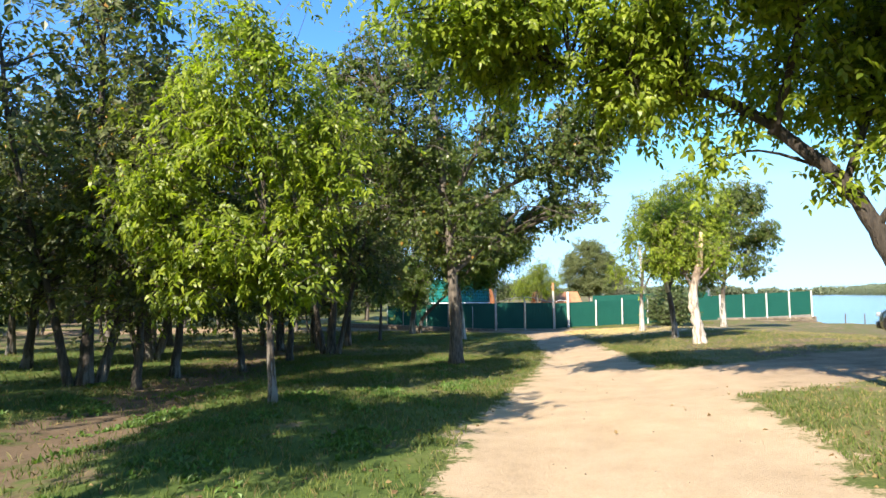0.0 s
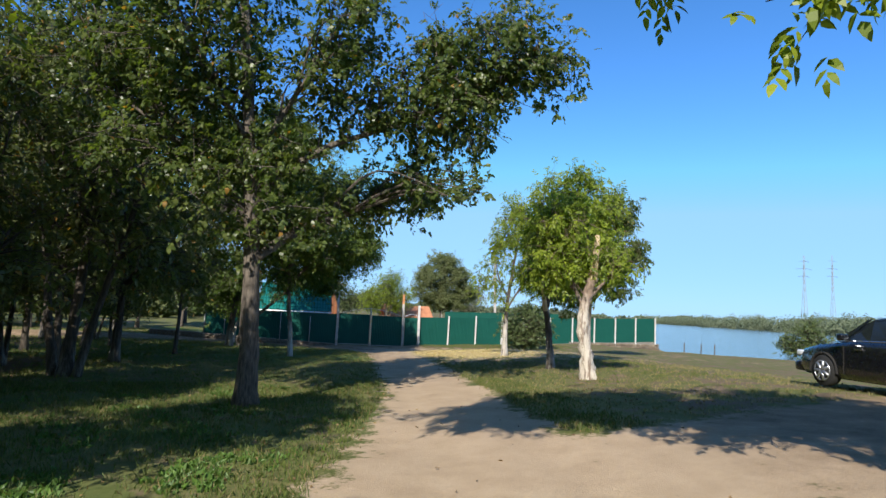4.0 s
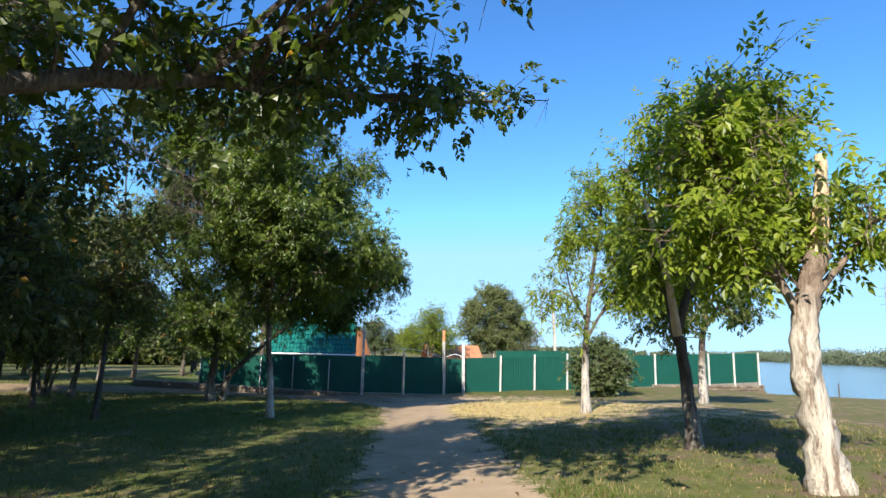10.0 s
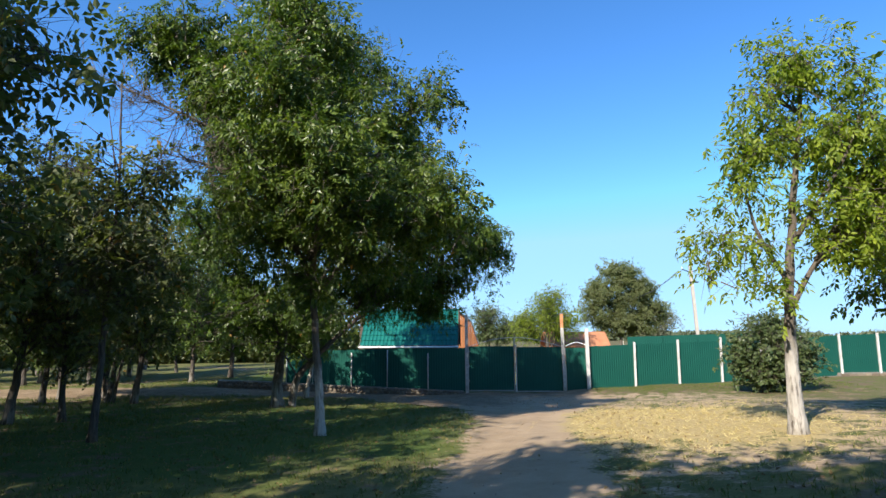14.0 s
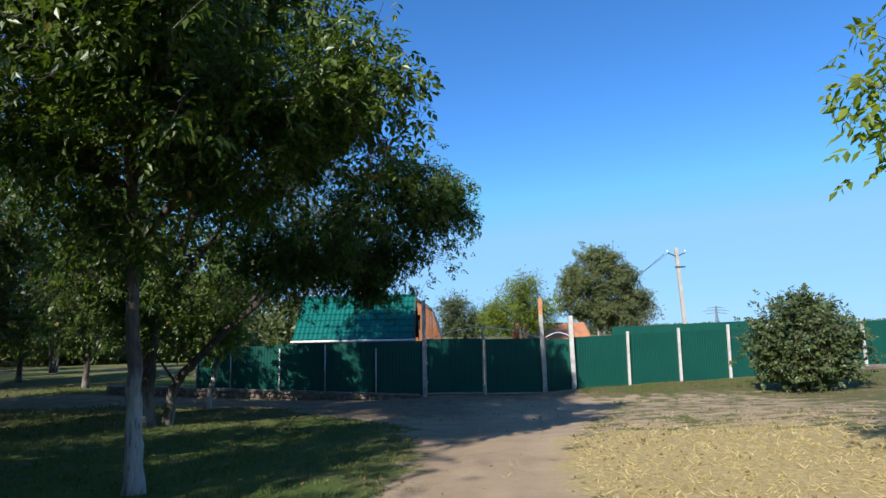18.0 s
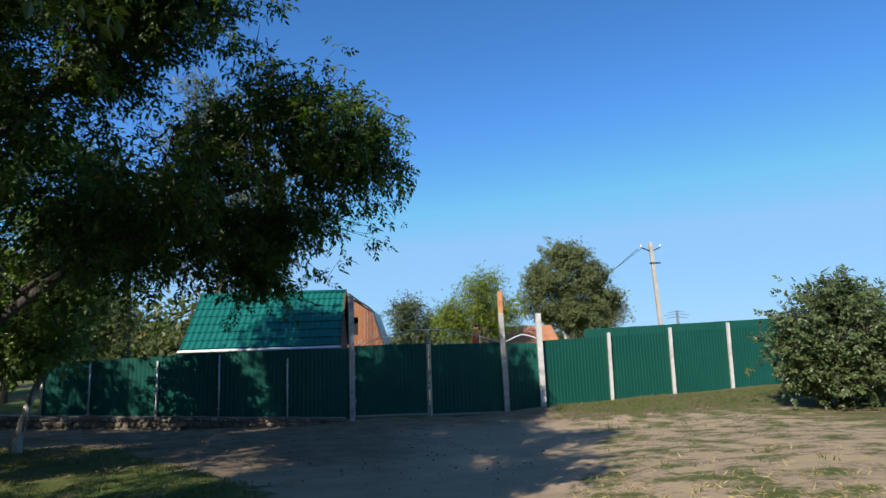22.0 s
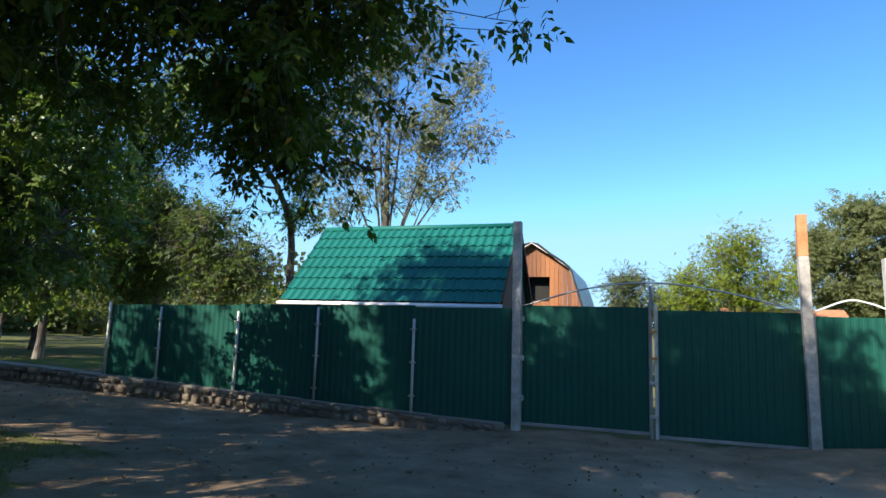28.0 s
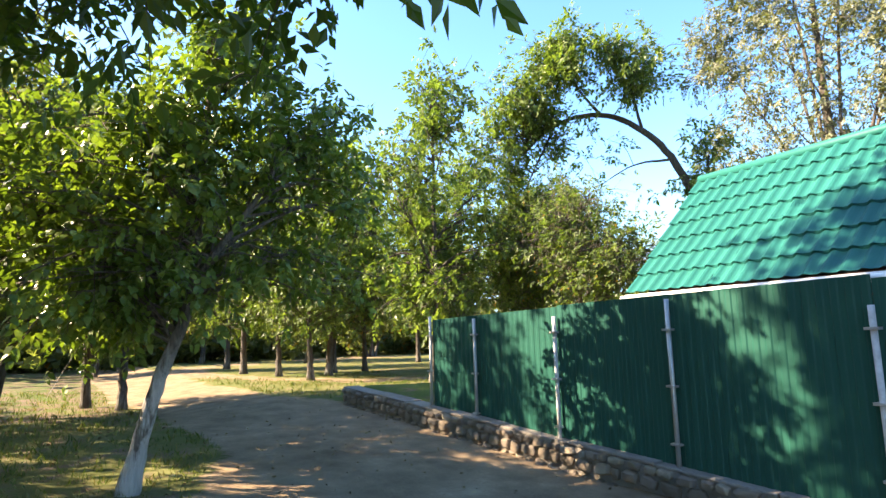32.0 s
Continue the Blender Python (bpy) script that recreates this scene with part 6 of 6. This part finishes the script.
# ---------------------------------------------------------------- mooring posts at the bank
root = None
for k, (x, y) in enumerate(((33.9, 52.2), (35.0, 51.4), (36.2, 51.2))):
    root = thing("mooring_post", (x, y, 0.1), "thin dark post standing in shallow water", "post", "bank posts")
    part("stake", Bag().add(*tube([(0, 0, -2.2), (0.02, 0, 0.98)], [0.05, 0.045], 8, True, 0.08, np.random.default_rng(k))).mesh("stake", BARK_DARK), root)

# a leafy shrub at the water's edge
b = on_ground(41.5, 47.0)
tree("bank_shrub", b, "loose green shrub at the water's edge", [([(0, 0, 0), (0.1, 0, 1.4), (0.5, 0, 3.3)], 0.05, 0.015), ([(0.1, 0, 0), (-0.8, 0.5, 1.1), (-1.3, 0.8, 2.0)], 0.04, 0.012)],
     [((0.15, 0, 1.8), (1.2, 1.2, 1.2)), ((-0.9, 0.8, 1.2), (1.0, 1.0, 0.9)), ((0.45, 0, 2.9), (0.65, 0.65, 0.6)), ((1.1, -0.8, 1.2), (1.0, 1.0, 0.9))], LEAF_BUSH, BARK_DARK, 9000, 0.14, 0.06, 120, 0.2, 0.3, 83, cat="bush")

# ---------------------------------------------------------------- parked car
def loft(sections, mat, name, smooth=True):
    """Skin over cross-sections of equal counts: (x, [(y, z), ...])."""
    v = [(x, y, z) for x, ring in sections for y, z in ring]
    n = len(sections[0][1])
    f = []
    for i in range(len(sections) - 1):
        f += [(i * n + j, i * n + (j + 1) % n, (i + 1) * n + (j + 1) % n, (i + 1) * n + j) for j in range(n)]
    f += [tuple(range(n))[::-1], tuple((len(sections) - 1) * n + j for j in range(n))]
    return solid(name, v, f, mat, smooth)


def car():
    root = thing("parked_car", on_ground(12.6, 14.7, 0.0), "black four-door saloon car parked on the bank", "car", rz=84.0)

    def ring(hw, z0, z1, shoulder=0.12, n=5):
        pts = []
        for s in (1, -1):
            side = [(hw * 0.90, z0), (hw * 0.99, z0 + 0.12), (hw, z0 + 0.3 * (z1 - z0)), (hw * 0.99, z1 - shoulder), (hw * 0.93, z1 - 0.02), (hw * 0.6, z1 + 0.012), (0.0, z1 + 0.02)]
            pts += [(s * y, z) for y, z in (side if s == 1 else side[::-1][1:])]
        return pts
    prof = [(-2.36, 0.72, 0.42, 0.66), (-2.30, 0.80, 0.30, 0.86), (-2.05, 0.86, 0.22, 0.98), (-1.4, 0.89, 0.19, 1.00), (-0.6, 0.90, 0.19, 0.99), (0.5, 0.90, 0.19, 0.97),
            (1.0, 0.89, 0.19, 0.94), (1.6, 0.87, 0.2, 0.87), (2.1, 0.82, 0.22, 0.76), (2.34, 0.72, 0.32, 0.62), (2.42, 0.6, 0.40, 0.54)]
    part("body", loft([(x, ring(hw, z0, z1)) for x, hw, z0, z1 in prof], CAR_PAINT, "body"), root, "glossy black body")
    cab = [(-1.75, 0.70, 0.97, 1.0), (-1.25, 0.68, 0.96, 1.28), (-0.75, 0.64, 0.96, 1.42), (-0.1, 0.63, 0.96, 1.455), (0.35, 0.64, 0.95, 1.41), (0.75, 0.67, 0.94, 1.22), (1.2, 0.72, 0.92, 0.95)]
    part("cabin_glass", loft([(x, [(hw + 0.14 * (1 - k), z0), (hw, z1), (-hw, z1), (-hw - 0.14 * (1 - k), z0)]) for (x, hw, z0, z1), k in zip(cab, (0.2, 0, 0, 0, 0, 0, 0.2))], CAR_GLASS, "cabin_glass", False), root, "dark tinted windows")
    roof = [(-1.2, 0.66, 1.30), (-0.75, 0.645, 1.43), (-0.1, 0.635, 1.468), (0.32, 0.645, 1.425)]
    part("roof", loft([(x, [(hw + 0.012, z - 0.05), (hw - 0.05, z + 0.005), (0, z + 0.02), (-hw + 0.05, z + 0.005), (-hw - 0.012, z - 0.05)]) for x, hw, z in roof], CAR_PAINT, "roof"), root)
    for s in (1, -1):
        for x0, x1, xt0, xt1 in ((-1.25, -1.62, -0.82, -1.2), (-0.28, -0.36, -0.28, -0.36), (0.95, 1.12, 0.42, 0.52)):
            vv = [(x0, s * 0.80, 0.96), (x1, s * 0.80, 0.96), (xt1, s * 0.655, 1.40), (xt0, s * 0.655, 1.42)]
            vv += [(x, y - s * 0.03, z) for x, y, z in vv]
            part("pillar", solid("pillar", vv, [(0, 1, 2, 3), (7, 6, 5, 4), (0, 4, 5, 1), (1, 5, 6, 2), (2, 6, 7, 3), (3, 7, 4, 0)], CAR_PAINT), root)
        part("window_trim", Bag().add(*tube(bent([(-1.45, s * 0.84, 0.99), (-0.3, s * 0.875, 0.995), (1.0, s * 0.86, 0.965)], 5), np.full(11, 0.012), 6)).mesh("window_trim", CHROME), root, "chrome window trim")
        m = part("mirror", solid("mirror", *box(0.72, min(s * 0.88, s * 1.06), 0.98, 0.86, max(s * 0.88, s * 1.06), 1.10, 0.03), CAR_PAINT, True), root)
        part("mirror_glass", box_mesh("mirror_glass", CHROME, 0.713, min(s * 0.91, s * 1.03), 1.0, 0.72, max(s * 0.91, s * 1.03), 1.08, bev=0.002), m)
        part("tail_lamp", solid("tail_lamp", *box(-2.345, min(s * 0.45, s * 0.83), 0.66, -2.18, max(s * 0.45, s * 0.83), 0.82, 0.03), TAIL_RED, True), root, "red tail lamp")
        part("headlamp", solid("headlamp", *box(2.12, min(s * 0.42, s * 0.78), 0.58, 2.345, max(s * 0.42, s * 0.78), 0.70, 0.03), LAMP_CLEAR, True), root)
        for xh in (-0.62, 0.38):
            part("door_handle", box_mesh("door_handle", CHROME, xh, min(s * 0.89, s * 0.925), 0.80, xh + 0.2, max(s * 0.89, s * 0.925), 0.83), root, "chrome handle")
        for xd in (-1.15, -0.30, 0.86):
            part("door_seam", box_mesh("door_seam", DARK, xd, min(s * 0.890, s * 0.904), 0.30, xd + 0.008, max(s * 0.890, s * 0.904), 0.90, bev=0.001), root)
        for xw in (-1.38, 1.42):
            ang = np.linspace(0, 2 * np.pi, 28, endpoint=False)
            wheel = part("wheel", Bag().add(*tube([(xw, s * 0.70, 0.32), (xw, s * 0.76, 0.32), (xw, s * 0.88, 0.32), (xw, s * 0.905, 0.32)], [0.30, 0.325, 0.325, 0.30], 28)).mesh("tyre", RUBBER, True), root, "black tyre")
            part("rim", Bag().add(*tube([(xw, s * 0.90, 0.32), (xw, s * 0.912, 0.32)], [0.215, 0.21], 24)).mesh("rim", METAL_DARK), wheel)
            bag = Bag()
            for k in range(7):
                a = 2 * math.pi * k / 7
                bag.add(*tube([(xw, s * 0.918, 0.32), (xw + 0.20 * math.cos(a), s * 0.918, 0.32 + 0.20 * math.sin(a))], [0.035, 0.028], 6))
            bag.add(*tube(np.array([(xw + 0.205 * math.cos(a), s * 0.915, 0.32 + 0.205 * math.sin(a)) for a in np.append(ang, ang[0])]), np.full(29, 0.014), 6, False))
            part("spokes", bag.mesh("spokes", ALLOY, True), wheel, "silver alloy spokes")
            part("wheel_arch", Bag().add(*tube(np.array([(xw + 0.365 * math.cos(a), s * 0.885, 0.32 + 0.365 * math.sin(a)) for a in np.linspace(-0.1, math.pi + 0.1, 20)]), np.full(20, 0.028), 6)).mesh("wheel_arch", DARK), root)
    part("number_plate", box_mesh("number_plate", WHITE_TRIM, -2.385, -0.26, 0.56, -2.36, 0.26, 0.67), root, "white number plate")
    part("bumper", solid("bumper", *box(-2.40, -0.78, 0.30, -2.18, 0.78, 0.52, 0.06), CAR_PAINT, True), root)
    part("bumper", solid("bumper", *box(2.2, -0.76, 0.24, 2.44, 0.76, 0.46, 0.06), CAR_PAINT, True), root)


car()

# ---------------------------------------------------------------- grass, weeds, straw and litter
def tufts(name, label, xy, blades, height, width, mat, seed, lean=0.5, lay=0.0):
    """Blades in tufts: each a narrow bent strip of two triangles."""
    rng = np.random.default_rng(seed)
    z = ground_z(xy[:, 0], xy[:, 1]) - 0.03 * path_cover(xy[:, 0], xy[:, 1])
    at = np.repeat(np.column_stack([xy, z - 0.008]), blades, 0)
    at[:, :2] += rng.normal(size=(len(at), 2)) * 0.035
    way = rng.normal(size=(len(at), 3)) * lean
    way[:, 2] = np.abs(way[:, 2]) * 0.3 + 1.0 - lay
    me = leaf_mesh(name, at, way, height, width, mat, rng, 0.6)
    return tagged(new(name, me), label, name, kind="stuff")


def scatter(n, x0, x1, y0, y1, seed, keep):
    rng = np.random.default_rng(seed)
    p = np.column_stack([rng.uniform(x0, x1, n), rng.uniform(y0, y1, n)])
    return p[rng.uniform(size=n) < keep(p[:, 0], p[:, 1])]


def patchy(x, y, s=1.0):
    return 0.5 + 0.5 * np.sin(1.7 * s * x + 1.3 * np.sin(0.9 * s * y)) * np.sin(1.1 * s * y + 1.9 * np.sin(0.7 * s * x + 1))


def green_keep(x, y):
    ditch = np.exp(-((x + 5.5 + 0.12 * (y - 14)) / 1.2) ** 2) * (1 - step(24, 32, y))
    straw = np.exp(-(((x - 8.0) / 2.9) ** 2 + ((y - 31.0) / 3.8) ** 2))
    kerb_side = (y > 46.9 + 0.09 * (x + 8)) & (x > -8.2)
    return np.where((path_cover(x, y) > 0.45) | kerb_side, 0, (0.25 + 0.75 * patchy(x, y)) * (1 - 0.85 * ditch) * (1 - 0.92 * straw) * (1 - 0.9 * step(4.5, 6.5, x) * step(23, 27, y) * (1 - step(44, 46.5, y))))


tufts("grass", "short patchy green grass beside the track", scatter(42000, -7, 6, 1, 20, 1, green_keep), 4, 0.085, 0.012, GRASS, 2)
tufts("grass", "short worn grass between trees and fence", scatter(26000, -6, 12, 18, 46.5, 3, green_keep), 4, 0.075, 0.012, GRASS, 4)
tufts("grass", "thin dry grass on the levee", scatter(16000, 4, 14, 4, 30, 5, green_keep), 4, 0.06, 0.010, DRY_GRASS, 6)
tufts("grass", "coarse grass in the grove", scatter(20000, -18, -4, 5, 52, 7, green_keep), 3, 0.12, 0.016, GRASS, 8)
tufts("grass", "grass along the sunny fence foot", scatter(7000, 9, 20, 42, 49.5, 9, green_keep), 4, 0.08, 0.012, GRASS, 10)


def weed_keep(x, y):
    return np.where(path_cover(x, y) > 0.3, 0, step(0.55, 0.9, patchy(x, y, 1.4)))


tufts("weeds", "broad-leaved green weeds near the young maple", scatter(12000, -7.5, 0.5, 2.5, 13, 11, weed_keep), 5, 0.075, 0.045, WEED, 12, 1.1)
tufts("weeds", "broad-leaved weeds under the elm", scatter(2500, -4, 2, 12, 20, 13, weed_keep), 5, 0.07, 0.04, WEED, 14, 1.1)


def straw_keep(x, y):
    return np.where(path_cover(x, y) > 0.6, 0.006, np.clip(1.1 * np.exp(-(((x - 8.0) / 2.4) ** 2 + ((y - 31.0) / 3.2) ** 2)) + 0.05, 0, 1) * step(-0.3, 0.6, x - np.interp(y, [26, 34, 40], [4.9, 5.8, 8.0])))


tufts("straw", "cut yellow straw strewn on the ground", scatter(11000, 5, 13, 26, 38, 15, straw_keep), 4, 0.085, 0.008, STRAW, 16, 1.0, 0.85)


def litter_keep(x, y):
    return np.where(path_cover(x, y) > 0.6, np.where(y > 38, 0.3, 0.02), 0.3 + 0.7 * patchy(x, y, 0.8))


tufts("fallen_leaves", "brown fallen leaves under the trees", scatter(17000, -9, 8, 4, 47.5, 17, litter_keep), 1, 0.06, 0.04, LITTER, 18, 1.2, 0.95)


def pebbles():
    rng = np.random.default_rng(21)
    n = 700
    p = np.column_stack([rng.uniform(-1, 9, n), rng.uniform(2, 47.5, n)])
    p = p[path_cover(p[:, 0], p[:, 1]) > 0.5]
    bag = Bag()
    base = np.array([(1, 0, 0), (-1, 0, 0), (0, 1, 0), (0, -1, 0), (0, 0, 1), (0, 0, -1)], float)
    tri = np.array([(0, 2, 4), (2, 1, 4), (1, 3, 4), (3, 0, 4), (2, 0, 5), (1, 2, 5), (3, 1, 5), (0, 3, 5)])
    for x, y in p:
        r = rng.uniform(0.005, 0.014)
        bag.add(base * rng.uniform(0.6, 1.3, 3) * r + np.array([x, y, float(ground_z(x, y)) - 0.03 + r * 0.3]), tri)
    tagged(new("pebbles", bag.mesh("pebbles", STONE)), "small pebbles scattered on the track", "pebbles", kind="stuff")


pebbles()
